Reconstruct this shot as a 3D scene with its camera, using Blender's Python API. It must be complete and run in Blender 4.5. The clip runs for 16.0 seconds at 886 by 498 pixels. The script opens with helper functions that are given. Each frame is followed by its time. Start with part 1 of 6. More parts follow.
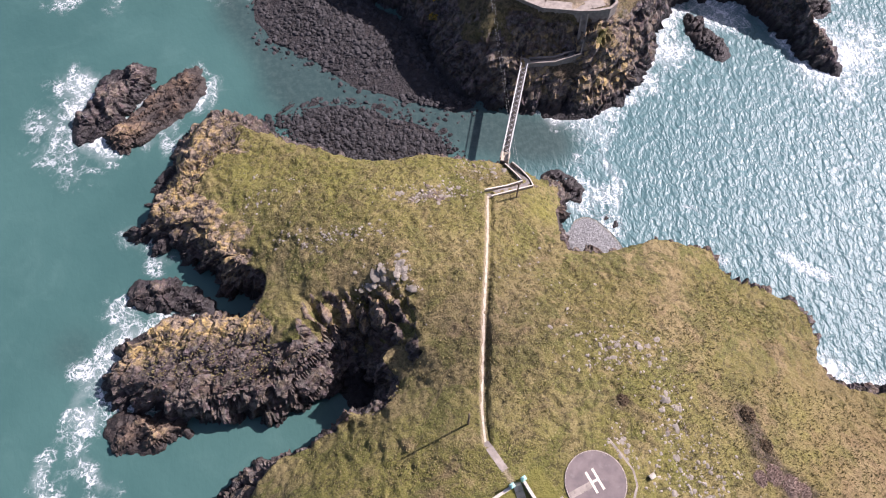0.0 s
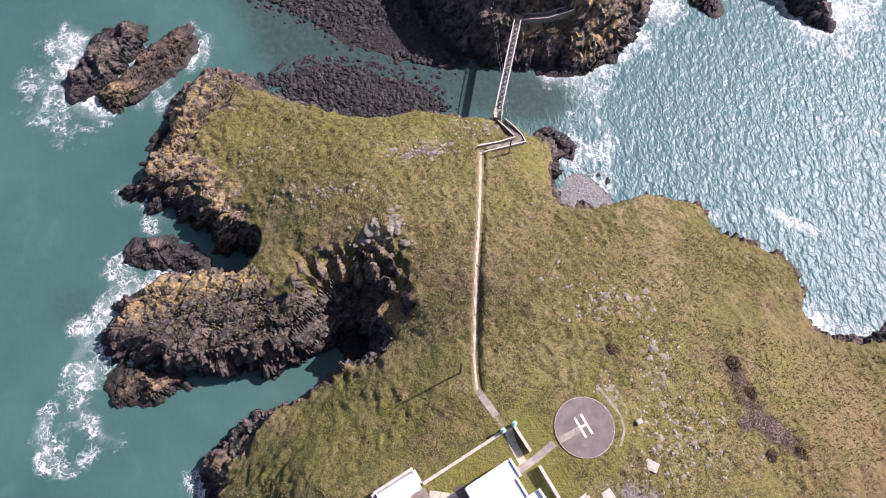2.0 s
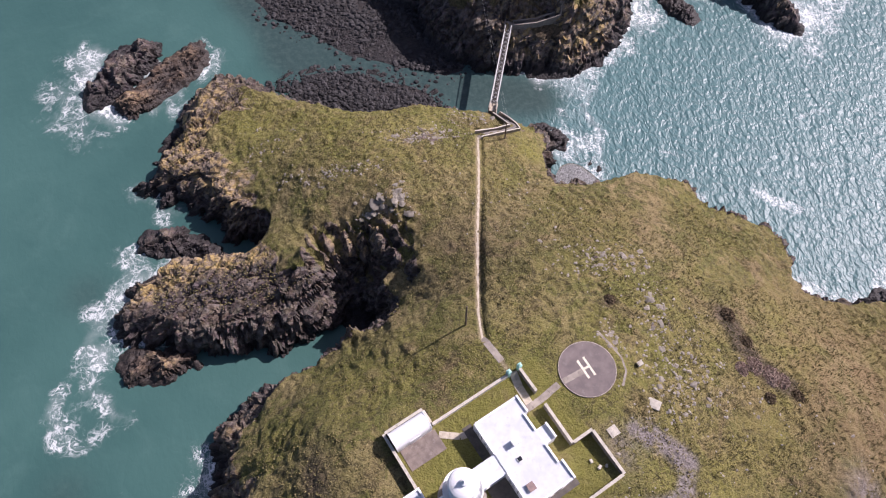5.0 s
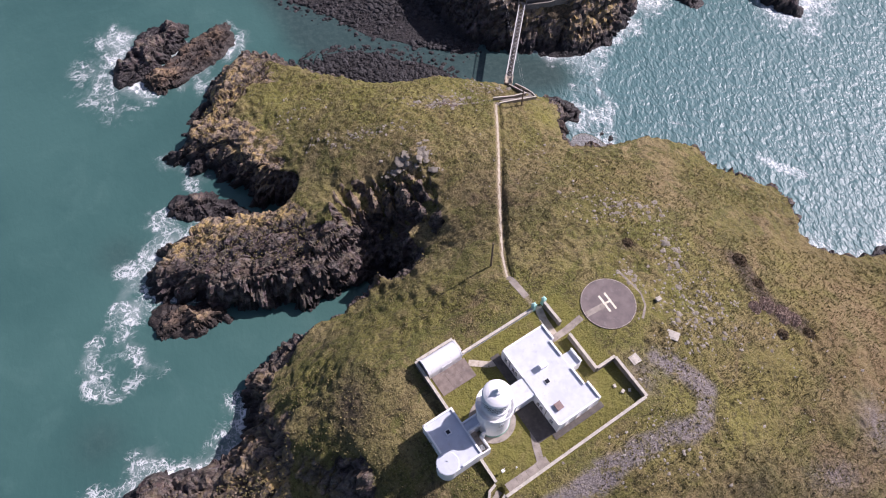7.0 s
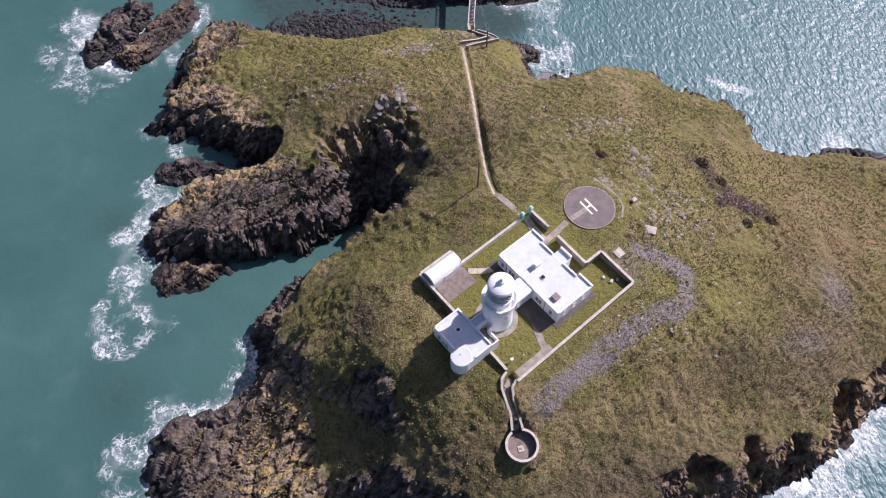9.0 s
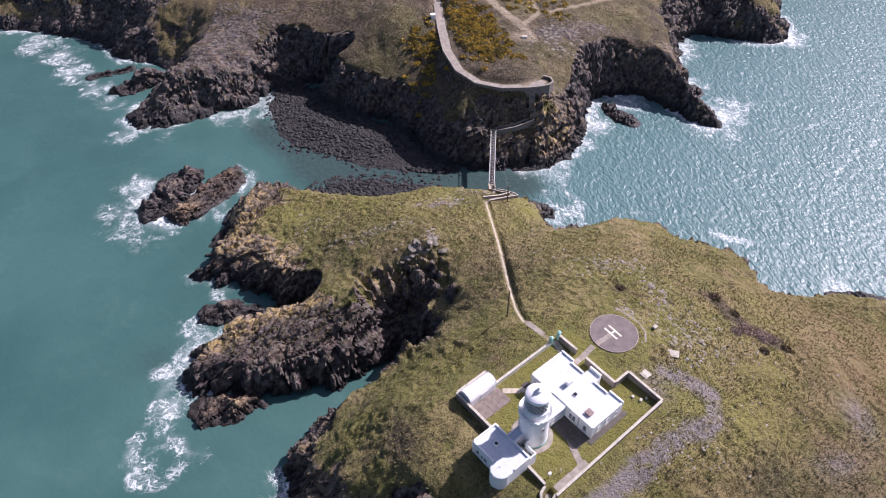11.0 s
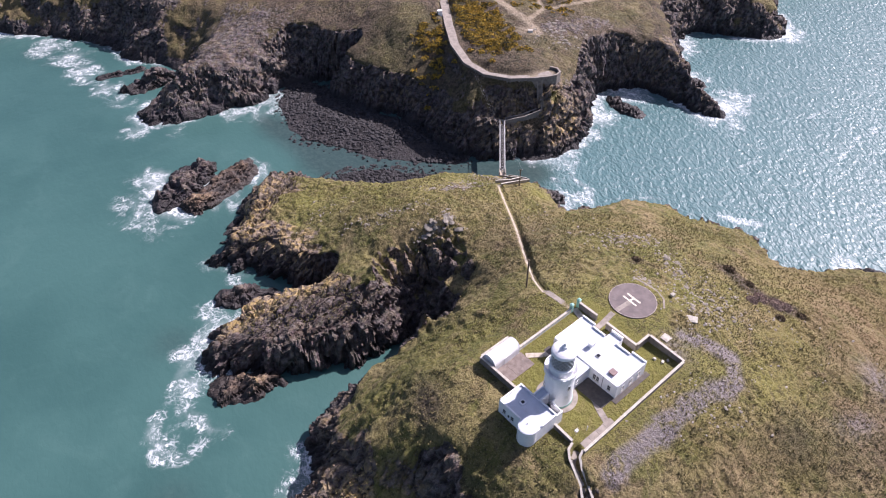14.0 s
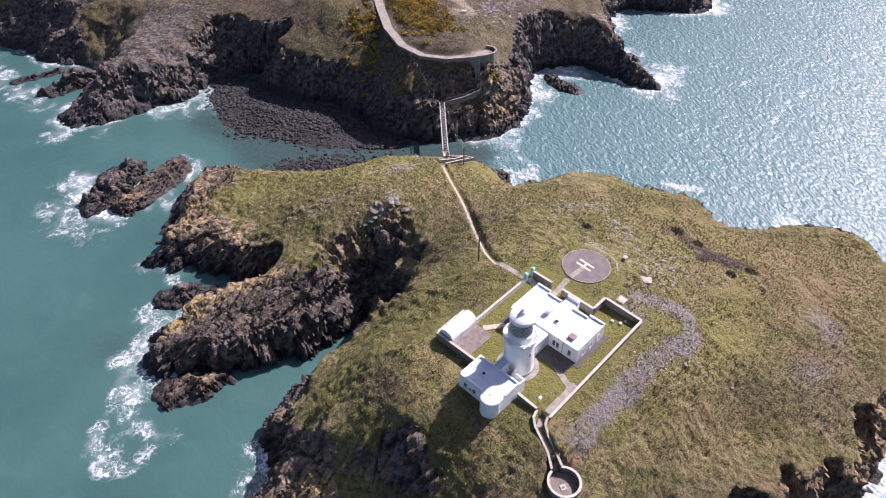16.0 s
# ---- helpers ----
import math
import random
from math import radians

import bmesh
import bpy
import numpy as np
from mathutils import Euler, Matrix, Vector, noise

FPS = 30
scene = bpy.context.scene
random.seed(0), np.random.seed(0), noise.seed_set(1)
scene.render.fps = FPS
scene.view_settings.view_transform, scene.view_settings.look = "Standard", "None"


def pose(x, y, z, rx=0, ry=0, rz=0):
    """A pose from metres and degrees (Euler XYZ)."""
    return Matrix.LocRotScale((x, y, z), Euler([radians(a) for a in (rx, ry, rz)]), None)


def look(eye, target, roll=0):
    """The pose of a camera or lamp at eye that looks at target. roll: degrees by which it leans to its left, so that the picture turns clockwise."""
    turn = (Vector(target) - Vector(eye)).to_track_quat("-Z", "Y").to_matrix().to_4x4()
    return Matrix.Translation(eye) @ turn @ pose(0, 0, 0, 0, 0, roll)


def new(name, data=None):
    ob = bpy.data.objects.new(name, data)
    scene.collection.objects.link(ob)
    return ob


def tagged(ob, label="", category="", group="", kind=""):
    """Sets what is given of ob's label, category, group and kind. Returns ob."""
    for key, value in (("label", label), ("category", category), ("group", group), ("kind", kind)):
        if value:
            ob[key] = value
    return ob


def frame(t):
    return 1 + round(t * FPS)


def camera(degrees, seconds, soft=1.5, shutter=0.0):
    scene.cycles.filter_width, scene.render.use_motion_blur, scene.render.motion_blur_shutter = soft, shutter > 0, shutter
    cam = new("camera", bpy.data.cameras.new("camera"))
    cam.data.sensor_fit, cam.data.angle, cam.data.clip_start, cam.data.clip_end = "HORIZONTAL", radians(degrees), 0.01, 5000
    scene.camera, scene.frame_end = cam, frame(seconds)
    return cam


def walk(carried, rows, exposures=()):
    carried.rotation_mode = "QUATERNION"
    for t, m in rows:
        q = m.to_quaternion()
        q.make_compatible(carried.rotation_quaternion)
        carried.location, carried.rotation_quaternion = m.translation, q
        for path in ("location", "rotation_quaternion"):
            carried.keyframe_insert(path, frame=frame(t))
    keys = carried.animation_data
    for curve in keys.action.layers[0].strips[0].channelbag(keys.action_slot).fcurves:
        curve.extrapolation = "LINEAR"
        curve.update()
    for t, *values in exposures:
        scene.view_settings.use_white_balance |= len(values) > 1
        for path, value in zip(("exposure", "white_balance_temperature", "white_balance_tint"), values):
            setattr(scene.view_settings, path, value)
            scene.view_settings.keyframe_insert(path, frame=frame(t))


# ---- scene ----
cam = camera(65.5, 16.0, soft=1.1)
PATH = [
    (0, (-2.598, 0.002, 160.052), (-2.565, 0.838, 158.235), -1.0),
    (0.5, (-2.68, -0.146, 160.32), (-2.649, 0.613, 158.47), -0.9),
    (1, (-2.489, -0.539, 160.421), (-2.457, 0.219, 158.57), -0.9),
    (1.5, (-2.276, -1.778, 160.517), (-2.244, -1.021, 158.665), -0.9),
    (2, (-1.957, -3.603, 160.558), (-1.92, -2.851, 158.705), -0.7),
    (2.5, (-1.731, -6.179, 160.675), (-1.689, -5.427, 158.822), -0.6),
    (3, (-1.877, -9.174, 160.593), (-1.829, -8.424, 158.74), -0.5),
    (3.5, (-2.606, -12.785, 160.208), (-2.555, -12.033, 158.356), -0.5),
    (5.8, (-7.72, -34.651, 155.508), (-7.646, -33.639, 153.785), -0.9),
    (6, (-8.496, -36.321, 155.222), (-8.421, -35.308, 153.498), -0.8),
    (6.5, (-10.56, -40.361, 154.96), (-10.484, -39.351, 153.235), -0.8),
    (7, (-12.851, -44.49, 154.926), (-12.772, -43.483, 153.2), -0.7),
    (7.5, (-15.182, -48.418, 155.102), (-15.101, -47.418, 153.372), -0.6),
    (8, (-17.507, -52.582, 155.303), (-17.424, -51.586, 153.571), -0.5),
    (8.5, (-19.593, -57.142, 155.6), (-19.435, -56.157, 153.866), -0.7),
    (9, (-22.303, -61.569, 155.73), (-22.112, -60.592, 153.995), -0.6),
    (9.5, (-24.769, -65.249, 156.128), (-24.572, -64.242, 154.411), -0.6),
    (10, (-27.333, -69.274, 156.537), (-27.102, -68.074, 154.954), -0.7),
    (10.2, (-28.407, -70.887, 156.599), (-28.161, -69.611, 155.079), -0.8),
    (12.3, (-38.325, -83.634, 154.47), (-38.047, -82.199, 153.105), -0.2),
    (12.5, (-39.006, -84.157, 154.17), (-38.725, -82.721, 152.806), -0.2),
    (13, (-39.779, -84.808, 153.106), (-39.498, -83.374, 151.741), -0.5),
    (13.5, (-40.28, -85.122, 151.479), (-39.998, -83.687, 150.115), -0.7),
    (14, (-40.395, -85.15, 149.461), (-40.1, -83.716, 148.099), -0.9),
    (14.5, (-40.456, -85.31, 147.4), (-40.097, -83.889, 146.039), -0.9),
    (15, (-40.716, -85.384, 145.536), (-40.293, -83.98, 144.176), -0.9),
    (15.5, (-41.023, -85.436, 143.746), (-40.58, -84.037, 142.386), -0.8),
    (16, (-41.089, -85.551, 141.97), (-40.645, -84.153, 140.61), -0.7),
]
walk(cam, [(t, look(eye, target, roll)) for t, eye, target, roll in PATH],
     exposures=[(t, stops, warm, 30) for t, stops, warm in ((0.0, 0.85, 6240), (3.5, 0.57, 6240), (7.0, 0.37, 6090), (9.5, 0.37, 5980), (12.5, 0.71, 6020), (16.0, 0.72, 6060))])

# ---- sky and sun ----
SUN_WAY = Vector((0.925, 0.38, 0.87)).normalized()      # towards the sun
world = bpy.data.worlds.new("sky")
scene.world = world
world.use_nodes = True
wn = world.node_tree
sky = wn.nodes.new("ShaderNodeTexSky")
sky.sky_type = "NISHITA"
sky.sun_disc = False
sky.dust_density = 2.2
sky.sun_elevation = math.asin(SUN_WAY.z)
sky.sun_rotation = math.atan2(SUN_WAY.x, SUN_WAY.y)
wn.links.new(sky.outputs[0], wn.nodes["Background"].inputs[0])
wn.nodes["Background"].inputs[1].default_value = 0.068
sun = new("sun", bpy.data.lights.new("sun", "SUN"))
sun.data.energy = 4.7
sun.data.angle = radians(0.53)
sun.data.color = (1.0, 0.95, 0.88)
sun.matrix_world = look(SUN_WAY * 300, (0, 0, 0))

# ---- materials ----
class Nodes:
    """Short hand for building one node material."""

    def __init__(self, name, rough=0.8):
        self.mat = bpy.data.materials.new(name)
        self.mat.use_nodes = True
        self.tree = self.mat.node_tree
        self.bsdf = self.tree.nodes["Principled BSDF"]
        self.bsdf.inputs["Roughness"].default_value = rough
        self.bsdf.inputs["Specular IOR Level"].default_value = 0.3
        around = self.tree.nodes.new("ShaderNodeNewGeometry")
        self.place, self.normal = around.outputs["Position"], around.outputs["Normal"]

    def put(self, socket, value):
        if hasattr(value, "is_output"):
            self.tree.links.new(value, socket)
        elif isinstance(value, tuple) and len(value) == 3 and socket.type == "RGBA":
            socket.default_value = (*value, 1)
        else:
            socket.default_value = value

    def noise(self, scale, detail=4.0, rough=0.55, vector=None, stretch=None, warp=0.0):
        n = self.tree.nodes.new("ShaderNodeTexNoise")
        v = vector or self.place
        if stretch:
            m = self.tree.nodes.new("ShaderNodeMapping")
            m.inputs["Scale"].default_value = stretch[:3]
            if len(stretch) > 3:
                m.inputs["Rotation"].default_value = (0, 0, stretch[3])
            self.tree.links.new(v, m.inputs[0])
            v = m.outputs[0]
        self.tree.links.new(v, n.inputs["Vector"])
        n.inputs["Scale"].default_value = scale
        n.inputs["Detail"].default_value = detail
        n.inputs["Roughness"].default_value = rough
        n.inputs["Distortion"].default_value = warp
        return n.outputs[0]

    def cells(self, scale, feature="F1", out="Distance", vector=None, rand=1.0):
        n = self.tree.nodes.new("ShaderNodeTexVoronoi")
        n.feature = feature
        self.tree.links.new(vector or self.place, n.inputs["Vector"])
        n.inputs["Scale"].default_value = scale
        n.inputs["Randomness"].default_value = rand
        return n.outputs[out]

    def ramp(self, value, low, high, a=0.0, b=1.0):
        n = self.tree.nodes.new("ShaderNodeMapRange")
        n.interpolation_type = "SMOOTHSTEP"
        for i, v in enumerate((value, low, high, a, b)):
            self.put(n.inputs[i], v)
        return n.outputs[0]

    def math(self, op, a, b=0.0):
        n = self.tree.nodes.new("ShaderNodeMath")
        n.operation = op
        self.put(n.inputs[0], a)
        self.put(n.inputs[1], b)
        return n.outputs[0]

    def mix(self, a, b, amount, blend="MIX"):
        n = self.tree.nodes.new("ShaderNodeMix")
        n.data_type, n.blend_type = "RGBA", blend
        self.put(n.inputs[0], amount)
        self.put(n.inputs[6], a)
        self.put(n.inputs[7], b)
        return n.outputs[2]

    def attr(self, name):
        n = self.tree.nodes.new("ShaderNodeAttribute")
        n.attribute_name = name
        return n.outputs["Fac"]

    def axis(self, k, vector=None):
        n = self.tree.nodes.new("ShaderNodeSeparateXYZ")
        self.tree.links.new(vector or self.place, n.inputs[0])
        return n.outputs[k]

    def chance(self):
        return self.tree.nodes.new("ShaderNodeObjectInfo").outputs["Random"]

    def island(self):
        return self.tree.nodes.new("ShaderNodeNewGeometry").outputs["Random Per Island"]

    def bump(self, height, strength, distance, under=None):
        n = self.tree.nodes.new("ShaderNodeBump")
        self.put(n.inputs["Strength"], strength)
        n.inputs["Distance"].default_value = distance
        self.put(n.inputs["Height"], height)
        if under:
            self.tree.links.new(under, n.inputs["Normal"])
        return n.outputs[0]

    def noise_place(self, scale, amount):
        """The position pushed about by noise, for ragged cell edges."""
        t = self.tree.nodes.new("ShaderNodeTexNoise")
        self.tree.links.new(self.place, t.inputs["Vector"])
        t.inputs["Scale"].default_value, t.inputs["Detail"].default_value = scale, 4
        m = self.tree.nodes.new("ShaderNodeVectorMath")
        m.operation = "MULTIPLY_ADD"
        self.tree.links.new(t.outputs["Color"], m.inputs[0])
        m.inputs[1].default_value = (amount,) * 3
        self.tree.links.new(self.place, m.inputs[2])
        return m.outputs[0]

    def done(self, colour, rough=None, normal=None):
        self.put(self.bsdf.inputs["Base Color"], colour)
        if rough is not None:
            self.put(self.bsdf.inputs["Roughness"], rough)
        if normal is not None:
            self.put(self.bsdf.inputs["Normal"], normal)
        return self.mat


def rock_colour(n):
    """Dark volcanic rock: grey-brown blocks, pale faces, black tide band, orange and yellow lichen above it."""
    big, mid, fine = n.noise(0.12, 3), n.noise(0.7, 5, 0.6), n.noise(3.5, 5, 0.65)
    blocks = n.cells(0.9, "F1", "Color")
    tone = n.mix((0.026, 0.023, 0.026), (0.150, 0.134, 0.134), n.ramp(mid, 0.36, 0.68))
    tone = n.mix(tone, (0.120, 0.088, 0.070), n.math("MULTIPLY", n.ramp(big, 0.46, 0.68), 0.45))
    tone = n.mix(tone, blocks, 0.10, "OVERLAY")
    strata = n.noise(1.1, 4, 0.6, stretch=(0.22, 1.0, 0.45, -0.64), warp=0.3)
    tone = n.mix(tone, (0.045, 0.038, 0.038), n.math("MULTIPLY", n.ramp(strata, 0.47, 0.36), 0.75))
    tone = n.mix(tone, (0.27, 0.245, 0.23), n.math("MULTIPLY", n.ramp(n.math("ADD", n.math("MULTIPLY", fine, 0.5), n.math("MULTIPLY", strata, 0.5)), 0.53, 0.64), 0.55))
    tone = n.mix(tone, n.mix((0.085, 0.055, 0.036), (0.25, 0.165, 0.10), n.ramp(n.math("ADD", n.math("MULTIPLY", mid, 0.5), n.math("MULTIPLY", strata, 0.5)), 0.40, 0.60)), n.math("MULTIPLY", n.attr("warm"), 0.8))
    upward = n.ramp(n.axis(2, n.normal), 0.15, 0.7, 0.12, 1.0)
    high = n.ramp(n.math("ADD", n.axis(2), n.math("MULTIPLY", mid, 5.0)), 4.6, 7.4)
    high = n.math("MULTIPLY", high, upward)
    tan = n.mix((0.22, 0.165, 0.115), (0.38, 0.30, 0.205), n.ramp(fine, 0.35, 0.65))
    tone = n.mix(tone, tan, n.math("MULTIPLY", n.math("MULTIPLY", n.ramp(mid, 0.34, 0.6), high), n.math("MULTIPLY", n.attr("lichen"), 0.95)))
    orange = n.math("MULTIPLY", n.ramp(n.noise(0.5, 5, 0.62, warp=0.4), 0.44, 0.62), high)
    tone = n.mix(tone, (0.45, 0.325, 0.125), n.math("MULTIPLY", n.math("MULTIPLY", orange, n.attr("lichen")), 0.9))
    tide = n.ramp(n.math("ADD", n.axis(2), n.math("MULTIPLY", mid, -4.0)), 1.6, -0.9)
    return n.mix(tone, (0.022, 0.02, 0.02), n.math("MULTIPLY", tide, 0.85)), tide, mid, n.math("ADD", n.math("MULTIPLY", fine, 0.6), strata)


def land_material(name):
    n = Nodes(name, 0.9)
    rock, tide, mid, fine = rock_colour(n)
    wide, patch, tuft, blade = n.noise(0.045, 4, 0.6), n.noise(0.22, 5, 0.6), n.noise(1.0, 4, 0.66), n.noise(3.0, 5, 0.72)
    grass = n.mix((0.150, 0.139, 0.038), (0.238, 0.190, 0.090), n.ramp(wide, 0.42, 0.60))
    grass = n.mix(grass, (0.305, 0.232, 0.115), n.math("MULTIPLY", n.ramp(patch, 0.50, 0.66), 0.6))
    grass = n.mix(grass, (0.106, 0.112, 0.028), n.math("MULTIPLY", n.ramp(n.noise(0.16, 5, 0.62, warp=0.8), 0.49, 0.60), 0.85))
    grass = n.mix(grass, (0.185, 0.128, 0.078), n.math("MULTIPLY", n.ramp(n.noise(0.10, 6, 0.68, warp=0.7), 0.53, 0.64), 0.6))
    grass = n.mix(grass, (0.188, 0.180, 0.042), n.math("MULTIPLY", n.attr("lush"), n.ramp(n.noise(0.25, 5, 0.65, warp=0.6), 0.34, 0.56, 0.35, 0.95)))
    grass = n.mix(grass, (0.205, 0.142, 0.072), n.math("MULTIPLY", n.attr("dry"), n.ramp(n.noise(0.12, 5, 0.65, warp=0.5), 0.36, 0.62, 0.30, 0.88)))
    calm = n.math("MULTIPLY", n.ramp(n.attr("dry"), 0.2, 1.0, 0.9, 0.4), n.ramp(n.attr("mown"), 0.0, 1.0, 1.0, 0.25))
    # shade between tufts and highlights on blade tips, painted into the grass colour
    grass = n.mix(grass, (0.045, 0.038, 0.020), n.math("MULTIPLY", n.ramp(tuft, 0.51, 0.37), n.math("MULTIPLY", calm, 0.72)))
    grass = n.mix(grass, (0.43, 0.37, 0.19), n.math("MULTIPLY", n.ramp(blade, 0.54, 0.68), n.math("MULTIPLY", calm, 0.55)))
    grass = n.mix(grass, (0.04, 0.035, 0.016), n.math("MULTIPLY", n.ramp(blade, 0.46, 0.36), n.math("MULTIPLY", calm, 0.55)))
    heath = n.mix((0.038, 0.030, 0.024), (0.135, 0.098, 0.072), n.ramp(n.math("ADD", tuft, n.math("MULTIPLY", n.math("SUBTRACT", blade, 0.5), 0.8)), 0.34, 0.68))
    heath = n.mix(heath, (0.028, 0.026, 0.016), n.math("MULTIPLY", n.ramp(n.noise(0.35, 5, 0.68, warp=0.6), 0.5, 0.62), 0.75))
    heath = n.mix(heath, (0.15, 0.125, 0.06), n.math("MULTIPLY", n.ramp(n.noise(0.09, 5, 0.65, warp=0.8), 0.52, 0.62), 0.6))
    grass = n.mix(grass, heath, n.math("MULTIPLY", n.attr("heath"), 0.9))
    scree = n.mix((0.172, 0.148, 0.143), (0.265, 0.236, 0.231), n.ramp(n.noise(2.2, 5, 0.7), 0.35, 0.65))
    grass = n.mix(grass, scree, n.math("MULTIPLY", n.attr("scree"), n.ramp(n.noise(0.45, 6, 0.72), 0.35, 0.52, 0.15, 0.9)))
    earth = n.mix((0.24, 0.19, 0.13), (0.36, 0.30, 0.21), n.ramp(blade, 0.35, 0.65))
    grass = n.mix(grass, earth, n.attr("bare"))
    pebbles = n.mix((0.14, 0.145, 0.145), (0.34, 0.345, 0.335), n.ramp(n.noise(2.6, 5, 0.75), 0.36, 0.62))
    pebbles = n.mix(pebbles, (0.05, 0.05, 0.05), n.math("MULTIPLY", n.ramp(n.noise(1.3, 4, 0.7), 0.58, 0.66), 0.8))
    grass = n.mix(grass, pebbles, n.attr("shingle"))
    edge = n.math("ADD", n.attr("rock"), n.math("MULTIPLY", n.math("SUBTRACT", mid, 0.5), 0.9))
    stone = n.ramp(edge, 0.40, 0.56)
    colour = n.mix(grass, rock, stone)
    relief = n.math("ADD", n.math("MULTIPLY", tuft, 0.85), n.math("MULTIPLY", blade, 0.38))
    crack = n.math("ADD", n.math("MULTIPLY", n.cells(0.5, vector=n.noise_place(0.5, 1.5)), 0.5), n.math("MULTIPLY", n.cells(1.5), 0.22))
    relief = n.mix(relief, n.math("ADD", crack, n.math("MULTIPLY", fine, 0.7)), stone)
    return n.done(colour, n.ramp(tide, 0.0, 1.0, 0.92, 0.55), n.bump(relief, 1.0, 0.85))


def rock_material(name):
    n = Nodes(name, 0.88)
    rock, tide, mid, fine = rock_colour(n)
    relief = n.math("ADD", n.math("ADD", n.math("MULTIPLY", n.cells(0.5, vector=n.noise_place(0.5, 1.5)), 0.5), n.math("MULTIPLY", n.cells(1.5), 0.22)), n.math("MULTIPLY", fine, 0.8))
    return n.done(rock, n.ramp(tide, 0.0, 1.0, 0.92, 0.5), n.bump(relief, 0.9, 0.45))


def plain(name, a, b, scale=1.5, rough=0.8, stain=None, grain=12.0, depth=0.02, vary=0.0):
    """A worn mineral or painted surface: two tones in patches, fine grain, and streaks of stain."""
    n = Nodes(name, rough)
    colour = n.mix(a, b, n.ramp(n.noise(scale, 5, 0.6), 0.3, 0.7))
    if stain:
        colour = n.mix(colour, stain, n.math("MULTIPLY", n.ramp(n.noise(scale * 1.7, 5, 0.65, stretch=(1, 1, 0.3)), 0.54, 0.74), 0.65))
    if vary:
        colour = n.mix(colour, b, n.math("MULTIPLY", n.chance(), vary))
    return n.done(colour, None, n.bump(n.noise(grain, 3), 0.5, depth))


def sea_material():
    n = Nodes("sea_water", 0.16)
    n.bsdf.inputs["IOR"].default_value = 1.33
    n.bsdf.inputs["Specular IOR Level"].default_value = 0.7
    swell = n.noise(0.13, 3, 0.5, stretch=(1.0, 0.55, 1.0, 0.5), warp=0.3)
    chop = n.noise(0.74, 2, 0.5, stretch=(1.0, 0.6, 1.0, 0.5), warp=0.5)
    ripple = n.noise(1.9, 2, 0.5, stretch=(1.0, 0.7, 1.0, 0.7), warp=0.4)
    wide = n.noise(0.018, 4, 0.6)
    deep = n.mix((0.038, 0.100, 0.091), (0.052, 0.126, 0.113), n.ramp(wide, 0.35, 0.65))
    deep = n.mix(deep, (0.075, 0.158, 0.142), n.math("MULTIPLY", n.ramp(n.noise(0.06, 5, 0.65, warp=0.8), 0.5, 0.7), 0.35))
    # paler to the east: sky sheen and glitter painted into the water colour
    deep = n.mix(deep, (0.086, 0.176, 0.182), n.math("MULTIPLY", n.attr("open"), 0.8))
    bed = n.mix((0.026, 0.045, 0.044), (0.056, 0.082, 0.076), n.ramp(n.noise(0.6, 5, 0.7), 0.4, 0.68))
    deep = n.mix(deep, bed, n.math("MULTIPLY", n.attr("shallow"), 0.75))
    foam = n.attr("foam")

    def veins(scale, width, seed):
        """Thin branching lines along the middle of a noise."""
        v = n.noise(scale, 5, 0.6, stretch=(1, 1, 1, seed), warp=1.2)
        return n.ramp(n.math("ABSOLUTE", n.math("SUBTRACT", v, 0.5)), width, 0.0)

    def lace(scale, push, width):
        """A net of rounded holes, its threads uneven."""
        edge = n.cells(scale, "DISTANCE_TO_EDGE", "Distance", n.noise_place(scale * 1.3, push))
        return n.ramp(edge, n.math("MULTIPLY", n.ramp(n.noise(scale * 0.8, 4, 0.6), 0.36, 0.66), width), 0.0)

    web = n.math("MAXIMUM", n.math("MULTIPLY", lace(0.42, 5.5, 0.22), 1.0), n.math("MULTIPLY", lace(1.1, 2.4, 0.26), 0.6))
    web = n.math("MAXIMUM", web, n.math("MULTIPLY", veins(0.10, 0.025, 0.3), 0.8))
    torn = n.ramp(n.noise(0.085, 5, 0.6, warp=1.2), 0.40, 0.56, 0.12, 1.0)
    thread = n.math("MULTIPLY", n.math("MULTIPLY", n.ramp(foam, 0.04, 0.6), web), n.math("MAXIMUM", torn, n.ramp(foam, 0.55, 0.9)))
    churn = n.math("ADD", foam, n.math("MULTIPLY", n.math("SUBTRACT", n.noise(0.13, 6, 0.62, warp=1.6), 0.5), 2.0))
    solid = n.math("MULTIPLY", n.ramp(churn, 0.95, 1.25), n.ramp(n.noise(0.9, 5, 0.7, warp=0.8), 0.34, 0.54, 0.35, 1.0))
    haze = n.math("MULTIPLY", n.ramp(n.math("ADD", foam, n.math("MULTIPLY", n.math("SUBTRACT", n.noise(0.2, 6, 0.7, warp=1.2), 0.5), 1.2)), 0.35, 1.1), 0.2)
    caps = n.math("MULTIPLY", n.attr("open"), n.ramp(n.noise(0.16, 6, 0.68, stretch=(1.0, 0.35, 1.0, 0.6), warp=0.5), 0.70, 0.78))
    white = n.math("MINIMUM", n.math("ADD", n.math("ADD", n.math("MAXIMUM", n.math("MULTIPLY", n.ramp(thread, 0.1, 0.95), 0.75), haze), solid), caps), 1.0)
    colour = n.mix(deep, (0.80, 0.83, 0.82), white)
    wave = n.noise(0.33, 3, 0.5, stretch=(1.0, 0.5, 1.0, 0.5), warp=0.6)
    height = n.math("ADD", n.math("ADD", n.math("MULTIPLY", swell, 0.7), n.math("MULTIPLY", wave, 0.7)), n.math("ADD", n.math("MULTIPLY", chop, 1.15), n.math("MULTIPLY", ripple, 0.2)))
